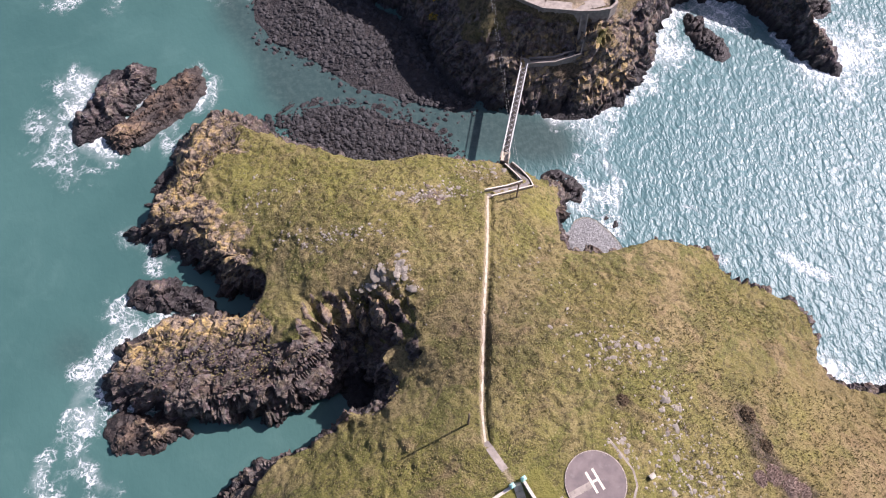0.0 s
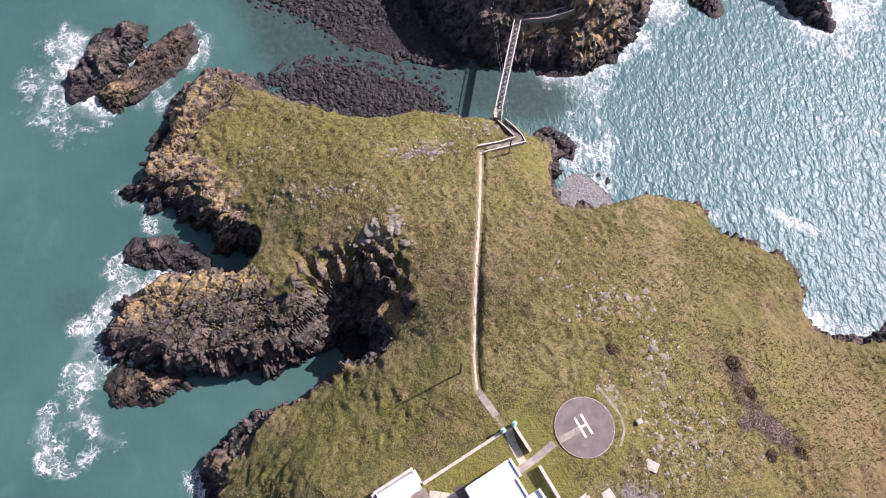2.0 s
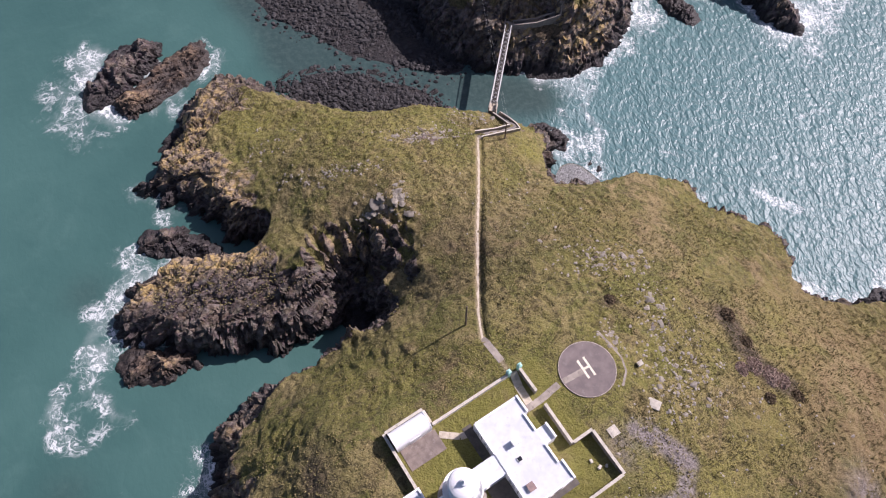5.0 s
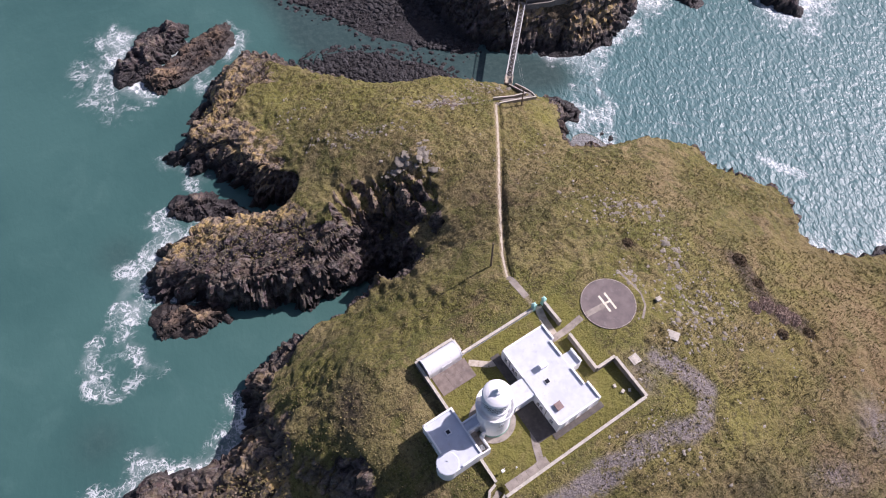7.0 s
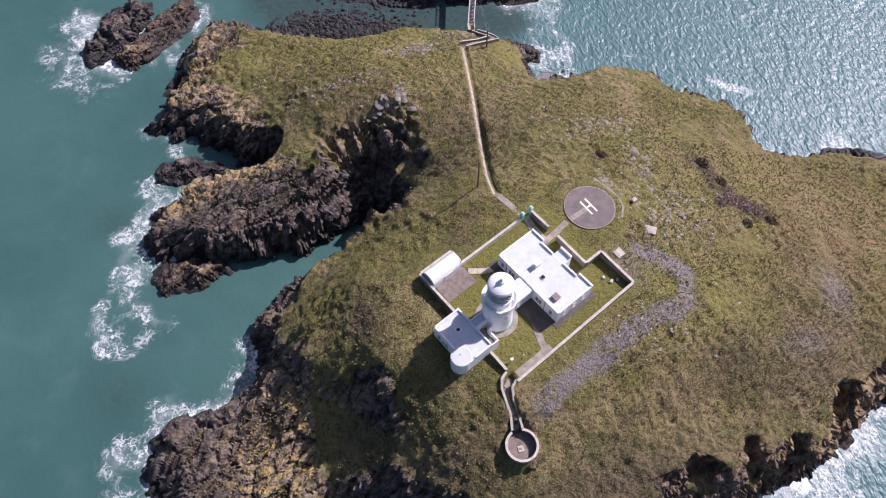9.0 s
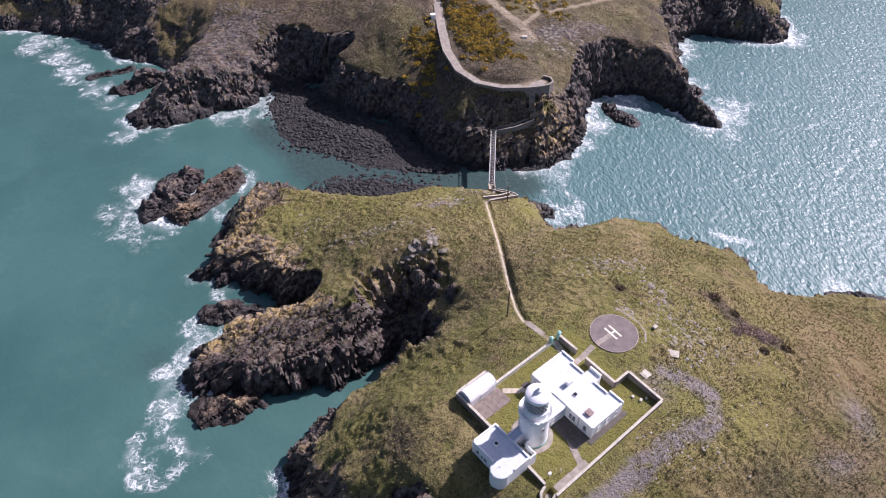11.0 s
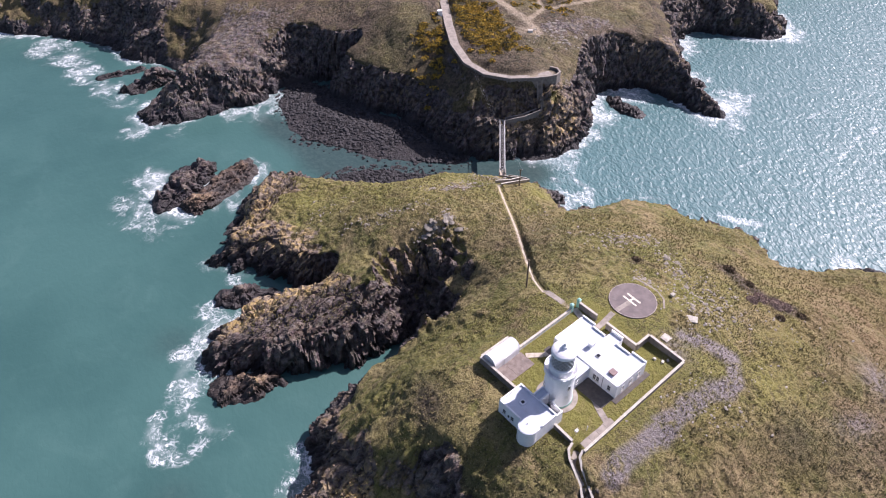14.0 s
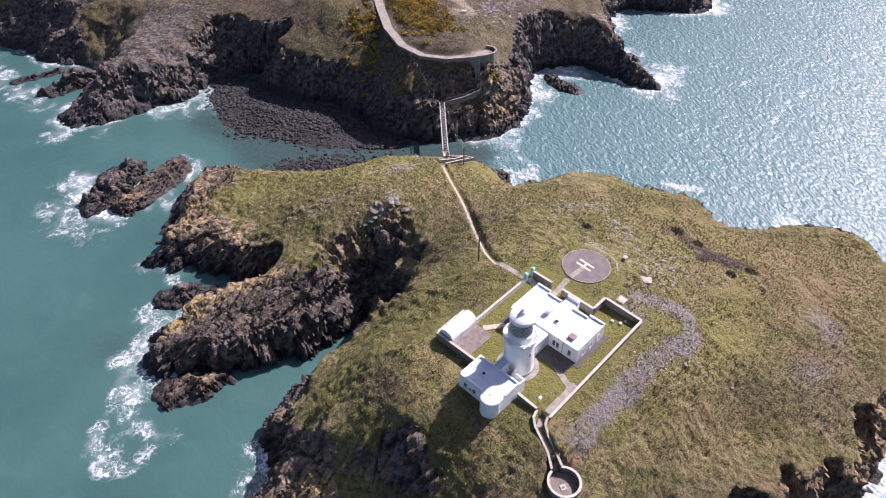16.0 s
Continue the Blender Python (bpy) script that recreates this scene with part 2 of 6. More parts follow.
    n.put(n.bsdf.inputs["Roughness"], n.ramp(white, 0.0, 1.0, 0.40, 0.8))
    return n.done(colour, None, n.bump(height, n.ramp(n.attr("open"), 0.0, 1.0, 0.06, 0.50), 1.2))



LAND = land_material("island_turf_and_rock")
ROCK = rock_material("dark_sea_rock")
SEA = sea_material()
WHITE = plain("white_masonry_paint", (0.86, 0.86, 0.86), (0.79, 0.80, 0.80), 0.6, 0.62, (0.55, 0.54, 0.50), 9.0, 0.015)
ROOF = plain("white_roof_membrane", (0.60, 0.635, 0.68), (0.52, 0.55, 0.60), 0.5, 0.5, (0.45, 0.46, 0.46), 5.0, 0.01)
STONE = plain("pale_wall_coping", (0.58, 0.54, 0.46), (0.42, 0.39, 0.33), 1.2, 0.85, (0.22, 0.20, 0.15), 9.0, 0.03)
CONCRETE = plain("weathered_concrete", (0.36, 0.32, 0.27), (0.24, 0.21, 0.18), 0.7, 0.88, (0.14, 0.12, 0.10), 7.0, 0.02)
PALE = plain("pale_concrete_path", (0.56, 0.50, 0.40), (0.40, 0.35, 0.27), 1.1, 0.88, (0.24, 0.21, 0.15), 6.0, 0.03)
PAD = plain("grey_helipad_surface", (0.200, 0.165, 0.155), (0.145, 0.122, 0.118), 0.5, 0.85, (0.25, 0.22, 0.20), 10.0, 0.015)
LINE = plain("cream_road_paint", (0.78, 0.73, 0.58), (0.62, 0.57, 0.44), 2.0, 0.7, (0.35, 0.31, 0.25))
TURQ = plain("turquoise_paint", (0.30, 0.62, 0.55), (0.42, 0.66, 0.58), 2.0, 0.6, (0.5, 0.6, 0.55))
GREEN = plain("green_base_band", (0.16, 0.33, 0.26), (0.22, 0.38, 0.30), 2.0, 0.65)
STEEL = plain("white_painted_steel", (0.66, 0.66, 0.63), (0.52, 0.52, 0.50), 3.0, 0.5, (0.30, 0.22, 0.16))
DARK = plain("dark_metal", (0.05, 0.05, 0.055), (0.09, 0.09, 0.09), 3.0, 0.5)
TIMBER = plain("weathered_timber_pole", (0.13, 0.10, 0.075), (0.20, 0.16, 0.12), 3.0, 0.85)
SLATE = plain("grey_stone_wall", (0.25, 0.225, 0.20), (0.16, 0.145, 0.13), 1.3, 0.88, (0.09, 0.085, 0.07), 5.0, 0.05)
BOULDER = plain("grey_boulder", (0.022, 0.021, 0.022), (0.065, 0.062, 0.062), 0.8, 0.85, (0.05, 0.047, 0.045), 4.0, 0.06, 0.5)
OUTCROP = plain("pale_outcrop_stone", (0.33, 0.30, 0.25), (0.18, 0.16, 0.13), 1.6, 0.88, (0.13, 0.12, 0.08), 4.0, 0.06, 0.5)
# dark paving, its tone deepened to carry the dwelling's shadow
SHADE_PAVING = plain("dark_shade_paving", (0.13, 0.115, 0.10), (0.085, 0.076, 0.068), 0.8, 0.85, (0.17, 0.15, 0.12), 7.0, 0.02)
PINK = plain("brown_roof_hatch", (0.30, 0.21, 0.19), (0.22, 0.16, 0.15), 2.0, 0.7)


def glass_material():
    n = Nodes("window_glass", 0.05)
    n.bsdf.inputs["Specular IOR Level"].default_value = 0.6
    return n.done(n.mix((0.012, 0.014, 0.017), (0.03, 0.034, 0.04), n.noise(0.8, 2)))


GLASS = glass_material()
STAINED = plain("stained_brown_concrete", (0.25, 0.205, 0.175), (0.16, 0.13, 0.115), 0.8, 0.88, (0.32, 0.28, 0.24), 7.0, 0.02)

# ---- shapes and noise ----
def part(name, bm, material, parent=None, label="", smooth=False):
    """Link a bmesh as one mesh object under a thing or a part."""
    me = bpy.data.meshes.new(name)
    bm.normal_update()
    bm.to_mesh(me)
    bm.free()
    me.materials.append(material)
    if smooth:
        me.polygons.foreach_set("use_smooth", [True] * len(me.polygons))
    ob = new(name, me)
    ob.parent = parent
    if label:
        ob["label"] = label
    return ob


def thing(name, m, label, category, group="", kind=""):
    """An empty at the base of a thing, to hold its parts."""
    ob = new(name)
    ob.empty_display_size = 0.2
    ob.matrix_world = m
    return tagged(ob, label, category, group, kind)


def box(bm, x0, x1, y0, y1, z0, z1, bevel=0.0):
    m = Matrix.Translation(((x0 + x1) / 2, (y0 + y1) / 2, (z0 + z1) / 2)) @ Matrix.Diagonal((x1 - x0, y1 - y0, z1 - z0, 1))
    made = bmesh.ops.create_cube(bm, size=1, matrix=m)
    if bevel:
        edges = {e for v in made["verts"] for e in v.link_edges}
        bmesh.ops.bevel(bm, geom=list(edges), offset=bevel, segments=2, affect="EDGES", profile=0.5)
    return bm


def block(x0, x1, y0, y1, z0, z1, bevel=0.0):
    return box(bmesh.new(), x0, x1, y0, y1, z0, z1, bevel)


def lathe(profile, segments=48, bm=None, centre=(0, 0), start=0.0, turn=2 * math.pi):
    """A turned shape from (radius, height) pairs."""
    bm = bm or bmesh.new()
    full = abs(turn - 2 * math.pi) < 1e-6
    count = segments if full else segments + 1
    rings = []
    for k in range(count):
        a = start + turn * k / segments
        rings.append([bm.verts.new((centre[0] + r * math.cos(a), centre[1] + r * math.sin(a), z)) for r, z in profile])
    for k in range(segments):
        p, q = rings[k], rings[(k + 1) % count]
        for i in range(len(profile) - 1):
            bm.faces.new((p[i], q[i], q[i + 1], p[i + 1]))
    bmesh.ops.remove_doubles(bm, verts=bm.verts, dist=1e-5)
    bmesh.ops.recalc_face_normals(bm, faces=bm.faces)
    return bm


def rod(bm, a, b, r, sides=6):
    a, b = Vector(a), Vector(b)
    m = Matrix.Translation((a + b) / 2) @ (b - a).to_track_quat("Z", "Y").to_matrix().to_4x4()
    bmesh.ops.create_cone(bm, cap_ends=True, segments=sides, radius1=r, radius2=r, depth=(b - a).length, matrix=m)
    return bm


def rand_grid(ix, iy, iz, seed):
    h = (ix.astype(np.int64) * 374761393 + iy.astype(np.int64) * 668265263 + iz.astype(np.int64) * 2147483647 + seed * 974711) & 0xFFFFFFFF
    h = ((h ^ (h >> 13)) * 1274126177) & 0xFFFFFFFF
    h = ((h ^ (h >> 16)) * 2246822519) & 0xFFFFFFFF
    return ((h ^ (h >> 15)) & 0xFFFFFF) / float(0x1000000)


def soft_noise(x, y, z=None, seed=0):
    """Value noise in 0..1."""
    z = np.zeros_like(x) if z is None else z
    ix, iy, iz = np.floor(x), np.floor(y), np.floor(z)
    fx, fy, fz = x - ix, y - iy, z - iz
    fx, fy, fz = (f * f * (3 - 2 * f) for f in (fx, fy, fz))
    out = 0
    for a in (0, 1):
        for b in (0, 1):
            for c in (0, 1):
                w = (fx if a else 1 - fx) * (fy if b else 1 - fy) * (fz if c else 1 - fz)
                out = out + w * rand_grid(ix + a, iy + b, iz + c, seed)
    return out


def layers(x, y, size, octaves=4, seed=0, z=None, gain=0.5):
    """Summed noise about 0, in -1..1."""
    total, amp, norm = 0, 1.0, 0.0
    for k in range(octaves):
        f = 2.0**k / size
        total = total + amp * (2 * soft_noise(x * f + 17.3 * k, y * f - 9.1 * k, None if z is None else z * f, seed + k) - 1)
        norm += amp
        amp *= gain
    return total / norm


def lumps(x, y, z, size, seed=0):
    """Cell noise: a random number for the nearest cell, and how far the point is from the border with the next one."""
    x, y, z = x / size, y / size, z / size
    ix, iy, iz = np.floor(x), np.floor(y), np.floor(z)
    best, second, pick = np.full(x.shape, 9.0), np.full(x.shape, 9.0), np.zeros(x.shape)
    for a in (-1, 0, 1):
        for b in (-1, 0, 1):
            for c in (-1, 0, 1):
                cx, cy, cz = ix + a, iy + b, iz + c
                d = (cx + rand_grid(cx, cy, cz, seed) - x) ** 2 + (cy + rand_grid(cx, cy, cz, seed + 7) - y) ** 2 + (cz + rand_grid(cx, cy, cz, seed + 13) - z) ** 2
                near = d < best
                second = np.where(near, best, np.minimum(second, d))
                pick = np.where(near, rand_grid(cx, cy, cz, seed + 29), pick)
                best = np.minimum(best, d)
    return pick, np.sqrt(second) - np.sqrt(best)


def rounded(points, times=2):
    """Cut the corners of a closed outline."""
    p = np.array(points, float)
    for _ in range(times):
        q = np.roll(p, -1, 0)
        p = np.stack([0.75 * p + 0.25 * q, 0.25 * p + 0.75 * q], 1).reshape(-1, 2)
    return p


def inside_by(outline, x, y):
    """Distance from an outline, positive inside."""
    best = np.full(x.shape, 1e9)
    within = np.zeros(x.shape, bool)
    for (ax, ay), (bx, by) in zip(outline, np.roll(outline, -1, 0)):
        ex, ey = bx - ax, by - ay
        t = np.clip(((x - ax) * ex + (y - ay) * ey) / (ex * ex + ey * ey + 1e-9), 0, 1)
        best = np.minimum(best, (x - ax - t * ex) ** 2 + (y - ay - t * ey) ** 2)
        cross = (ay > y) != (by > y)
        within ^= cross & (x < ax + (y - ay) / (by - ay + 1e-12) * ex)
    return np.sqrt(best) * np.where(within, 1, -1)


def near_line(points, x, y):
    """Distance from an open line, and how far along it (0..1 of its points) the nearest place lies."""
    best, along = np.full(x.shape, 1e9), np.zeros(x.shape)
    for k, ((ax, ay), (bx, by)) in enumerate(zip(points[:-1], points[1:])):
        ex, ey = bx - ax, by - ay
        t = np.clip(((x - ax) * ex + (y - ay) * ey) / (ex * ex + ey * ey), 0, 1)
        d = (x - ax - t * ex) ** 2 + (y - ay - t * ey) ** 2
        along = np.where(d < best, k + t, along)
        best = np.minimum(best, d)
    return np.sqrt(best), along


def smooth01(v, low, high):
    s = np.clip((v - low) / (high - low), 0, 1)
    return s * s * (3 - 2 * s)


def lie(knots, soft=2.0):
    """A smooth surface over (x, y, value) knots."""
    k = np.array(knots, float)
    size = len(k)
    r = np.hypot(k[:, None, 0] - k[None, :, 0], k[:, None, 1] - k[None, :, 1])
    a = np.zeros((size + 3, size + 3))
    a[:size, :size] = -r - soft * np.eye(size)
    a[:size, size] = a[size, :size] = 1
    a[:size, size + 1 :] = k[:, :2] / 100
    a[size + 1 :, :size] = k[:, :2].T / 100
    w = np.linalg.solve(a + 1e-9 * np.eye(size + 3), np.r_[k[:, 2], 0, 0, 0])

    def at(x, y):
        out = w[size] + w[size + 1] * x / 100 + w[size + 2] * y / 100
        for (kx, ky, _), c in zip(k, w):
            out = out - c * np.hypot(x - kx, y - ky)
        return out

    return at


# ---- the lie of the land ----
COAST_WEST = [
    (20, 95), (8, 97), (-3, 98), (-14, 97), (-22, 98), (-32, 104), (-41, 109), (-50, 116), (-61, 118), (-68, 111), (-72, 102), (-78, 92),
    (-76, 85.5), (-83, 84), (-80, 79.5), (-70, 76), (-62, 73), (-59, 69), (-53, 64.5), (-46, 62), (-48, 58.5), (-62, 59), (-74, 57.5), (-80, 53.5), (-82, 46),
    (-78, 38), (-70, 35.5), (-54, 32.5), (-41, 32), (-32, 33.5), (-28.5, 36.5), (-25.5, 36.5), (-24.5, 33), (-26, 29.8), (-34, 27.0), (-45, 23),
]
COAST_SOUTH = [
    (-52, 18), (-57, 12), (-56, 5), (-53, -2), (-63, -4), (-75, -6), (-80, -12), (-80, -23), (-70, -34), (-52, -38), (-38, -36), (-28, -44), (-12, -56), (8, -60),
    (30, -55), (43, -51), (51, -50), (59, -47.5), (69, -45), (75, -41), (82, -36), (88, -34), (98, -26), (112, -10), (124, 8), (125, 24), (114, 31), (102, 33), (85, 33.5),
]
COAST_EAST = [(87, 42), (86, 49), (80, 56), (67, 59.5), (68, 63), (64.5, 67), (58, 70.5), (47, 70), (42, 68.5), (36, 65.5), (30, 66.5), (31, 73), (35, 80), (34.5, 89), (26, 93)]
ISLAND = rounded(COAST_WEST + COAST_SOUTH + COAST_EAST)

TOPS_NORTH = [
    (11, 79, 17.4), (21.5, 65, 15.5), (27, 45.5, 24.5), (28, 30, 29.2), (43.4, 61.5, 16.0), (48, 66, 14.5), (58, 65, 12.0), (37, 36, 27.0), (7.5, 47, 26.0), (9.5, 62, 21.5), (-3, 44, 23.5), (-4.6, 49, 23.5), (-7.5, 53.5, 23.6), (-11, 58, 24.6), (-20, 60, 21.5), (-29, 59, 19.5),
    (-22, 55, 18.0), (-30, 54, 17.0), (-14, 50.5, 18.5), (-22, 50.5, 14.0), (-25, 46.5, 10.5), (-16, 46, 12.5), (-15, 40.5, 14.5), (-10, 41, 18.0), (-32.5, 48.5, 18.5), (-36, 52, 17.0), (-37, 46, 16.5), (-30, 43.5, 13.5), (-25, 41.5, 3.5), (-20, 40.5, 3.0), (-18, 36.5, 3.0), (-22.5, 34.5, 1.6),
    (-55, 50, 12.0), (-55, 40, 11.0), (-44, 41, 13.0), (-68, 42, 8.0), (-73, 49, 6.5), (-64, 94, 9.0), (-54, 80, 9.8), (-47, 108, 10.8), (-60, 97, 9.4), (-38, 84, 14.0), (-18.5, 81, 18.8), (0, 92, 13.5), (18, 91, 10.5), (21.8, 83.3, 13.5),
    (5, 20, 31.0), (-9, 70, 22.5), (-46, 68, 11.5), (30, 84, 7.0), (-20, 97, 11.0), (59.5, 52, 14.0), (66, 57, 11.0), (78, 52, 9.5),
]
TOPS_SOUTH = [
    (0, 0, 31.4), (10, 0, 31.4), (22, -6, 31.3), (24, 12, 31.5), (-12, 2, 31.6), (-3, -20, 31.0), (47.7, 18, 26.7), (57, 23, 23.4), (61, 8.7, 23.0), (76, 5, 20.5), (74.5, -12, 19.3), (48, -10, 25.0), (37, -5, 29.3), (36, 5, 30.2),
    (28, -29, 22.0), (33, -21, 25.6), (46, -22, 22.4), (65, -17, 19.0), (25, -19, 28.0), (5, -36, 23.3), (-15, -26, 28.6), (-22, -9, 30.6), (-22, 1, 30.6), (-33, -6, 25.5), (-28, 8, 25.0), (-41, -6, 21.0), (-46, -3, 15.0), (-39, -15, 16.5), (-31, -20, 18.0), (-24, -13, 29.6),
    (2.5, 25, 28.4), (-8, 21.4, 26.0), (-14, 25.5, 21.5), (-21.5, 27.5, 17.0), (-22, 30.5, 15.0), (-13, 32.5, 17.5), (-7.5, 34, 20.5), (-5.5, 42, 22.5), (-27, 26, 13.5), (-33, 24, 11.5), (-39.5, 12, 14.0), (-45, 14, 10.0), (-52, -16, 10.5), (-43, -22, 11.0), (-70, -16, 7.0),
    (105, 12, 9.5), (84, 43, 8.0), (82, 34, 10.5), (41, -30, 18.0), (53, -32, 17.0), (64, -34, 16.0), (71, -27, 16.5), (79, -25, 15.5), (27, -36, 18.5), (-2.4, -33.3, 26.6), (20, -45, 16.0), (13, -23, 28.0),
]
ISLAND_TOP = lie(TOPS_NORTH + TOPS_SOUTH, 1.5)
# how wide the cliffs are, from the water to the rim
ISLAND_RUN = lie([
    (-3, 98, 4), (-32, 104, 4), (-55, 117, 7), (-72, 100, 11), (-80, 82, 9), (-62, 74, 9), (-48, 61, 5), (-70, 58, 6), (-80, 46, 8), (-55, 33, 4.5), (-68, 36, 5.5), (-55, 48, 9), (-42, 33, 4.5), (-55, 58, 4), (-32, 34, 8), (-26, 37, 2.6), (-22, 34, 2.6),
    (-22, 31, 2.6), (-32, 27, 3.0), (-45, 22, 7), (-57, 8, 16), (-54, -3, 10), (-78, -15, 10), (-50, -38, 14), (0, -60, 16), (25, -55, 17), (43, -49, 14), (57, -44, 10), (73, -40, 10), (85, -35, 9), (124, 10, 8), (100, 33, 4),
    (-14, 47, 5), (-29, 46, 6), (85, 45, 3.5), (67, 61, 3), (45, 69, 3), (31, 70, 3.5), (34, 86, 5), (18, 95, 5),
], 1.5)

COVE = rounded([(28, 68), (30, 63.5), (38, 63), (47, 68.5), (44.5, 75), (38, 82), (31, 76)])   # a pebble cove
STRIP = rounded([(-45, 117), (-36, 120), (-20, 118), (-6, 113), (2, 107), (4, 100), (-8, 96), (-22, 97), (-34, 104), (-42, 110)])   # boulders under the north cliff
COMPOUND = pose(-1.5, -9.0, 31.4, rz=28.3)      # the yard's own axes, from the foot of the tower
PATH_LINE = [(9.6, 12.6), (8.4, 15.0), (6.6, 17.9), (5.2, 20.2), (5.4, 27.0), (6.3, 36.0), (7.3, 46.4), (8.8, 57.0), (10.2, 68.0), (11.3, 79.2)]
RING = (-2.35, -33.3, 3.05)                     # the round walled yard
PAD_AT, PAD_R = (24.3, 12.05), 5.55


def yard_frame(x, y):
    c, s = math.cos(radians(28.3)), math.sin(radians(28.3))
    dx, dy = x + 1.5, y + 9.0
    return dx * c + dy * s, -dx * s + dy * c


def ribs(x, y):
    """Rock ribs with blunt noses, in two rows, down the north wall of the chasm: where they stand, and how high."""
    within = np.exp(-(((x + 20) / 13) ** 4) - ((y - 50.0 + 0.12 * (x + 20)) / 5.5) ** 4)
    row = np.floor((y + 0.12 * (x + 20) + 0.8 * layers(x, y, 4.0, 2, 203) - 49.0) / 4.6)
    fin = (0.95 * x + 0.42 * y) / 3.7 + 0.45 * layers(x, y, 4.0, 3, 201) + 0.37 * row
    return within, np.abs(2 * (fin % 1.0) - 1)


def island_height(x, y, rough=1.0):
    wob = 1.6 * layers(x, y, 9.0, 3, 3) + 0.7 * layers(x, y, 2.6, 2, 5)
    d = inside_by(ISLAND, x, y) + wob
    d = d - 5.0 * np.exp(-(((x - 44.5 + 0.3 * (y + 36)) / 3.2) ** 2) - ((y + 38) / 8) ** 2) - 4.5 * np.exp(-(((x - 69) / 3.0) ** 2) - ((y + 36) / 7) ** 2) - 3.0 * np.exp(-(((x - 33) / 2.6) ** 2) - ((y + 42) / 7) ** 2)
    top = np.maximum(ISLAND_TOP(x, y), 1.5)
    run = np.maximum(ISLAND_RUN(x, y), 2.5) * (1 + 0.3 * layers(x, y, 14.0, 2, 8))
    s = np.clip(d / run, 0, 1)
    # benches and gullies in the cliffs
    slots = 0.16 + 0.16 * np.exp(-(((x - 66) / 36) ** 2) - ((y + 38) / 14) ** 2)
    s = np.clip(s + slots * layers(x, y, 6.0, 3, 11) * np.sin(np.pi * s), 0, 1)
    rise = 1 - (1 - np.minimum(s, 0.75) / 0.75 * 0.86) ** 1.5
    knee = 1 - (1 - 0.86) ** 1.5
    rise = np.where(s < 0.75, rise, knee + (1 - knee) * np.sin((s - 0.75) / 0.25 * math.pi / 2))
    sheer = np.exp(-(((x - 55) / 38) ** 2) - ((y + 38) / 13) ** 2)
    rise = rise + sheer * (np.clip(1.25 * s, 0, 1) - rise)
    e, n = yard_frame(x, y)
    yard = smooth01(-np.maximum(np.abs(e - 10) - 16.3, np.abs(n - 0.5) - 14), -9, 0)
    padded = smooth01(PAD_R + 3.5 - np.hypot(x - PAD_AT[0], y - PAD_AT[1]), 0, 3)
    ringed = smooth01(RING[2] + 1.5 - np.hypot(x - RING[0], y - RING[1]), 0, 1.5)
    line, _ = near_line(PATH_LINE, x, y)
    walked = smooth01(2.2 - line, 0, 1.2)
    calm = np.maximum.reduce([yard, padded, ringed, walked])
    tufted = 0.75 + 0.5 * layers(x, y, 15.0, 2, 29)
    top = top + rough * (1 - calm) * smooth01(s, 0.6, 1) * (0.9 * (1 - 0.6 * np.exp(-(((x + 18) / 15) ** 4) - ((y - 16) / 16) ** 4)) * layers(x, y, 13.0, 3, 21) + tufted * (0.46 * layers(0.85 * x + 0.5 * y, 0.55 * y - 0.3 * x, 1.4, 2, 23) + 0.30 * layers(x, y, 0.84, 1, 25)))
    ribbed, fin = ribs(x, y)
    top = top + rough * ribbed * (3.2 * fin ** 1.4 - 1.1)
    top = top * (1 - yard) + 31.36 * yard
    top = top * (1 - padded) + 31.42 * padded
    top = top * (1 - ringed) + 26.6 * ringed
    lane, _ = near_line([(-1.8, -21.5), (-2.9, -22.9), (-2.9, -25.4), (-2.5, -27.8), (-2.5, -31)], x, y)
    top = top - 1.1 * smooth01(1.0 - lane, 0, 0.35)
    east, _ = near_line([(px + 0.5, py) for px, py in PATH_LINE[3:]], x, y)
    top = top - 0.8 * smooth01(1.0 - east, 0, 0.3)
    h = np.where(d > 0, top * rise, np.maximum(d * 0.9, -6))
    strip = inside_by(STRIP, x, y) + 1.5 * layers(x, y, 6.0, 2, 27)
    h = np.maximum(h, np.where(strip > -3, 0.02 + 0.06 * strip, -9))
    cove = inside_by(COVE, x, y)
    h = np.maximum(h, np.where(cove > -3, 0.02 + 0.07 * cove, -9))
    turfed = 0.95 * np.exp(-(((x - 24) / 22) ** 2) - ((y + 20) / 9) ** 2)
    turfed = np.maximum(turfed, 0.75 * np.exp(-(((x + 28) / 9) ** 2) - ((y - 51.0) / 2.2) ** 2))
    turfed = np.maximum(turfed, smooth01(d, 3.5, 6.5) * np.exp(-(((x + 18) / 15) ** 4) - ((y - 14) / 15) ** 4))
    return h, d, s, np.maximum.reduce([calm, turfed, smooth01(cove, -1, 1) * (h < 1.2)])


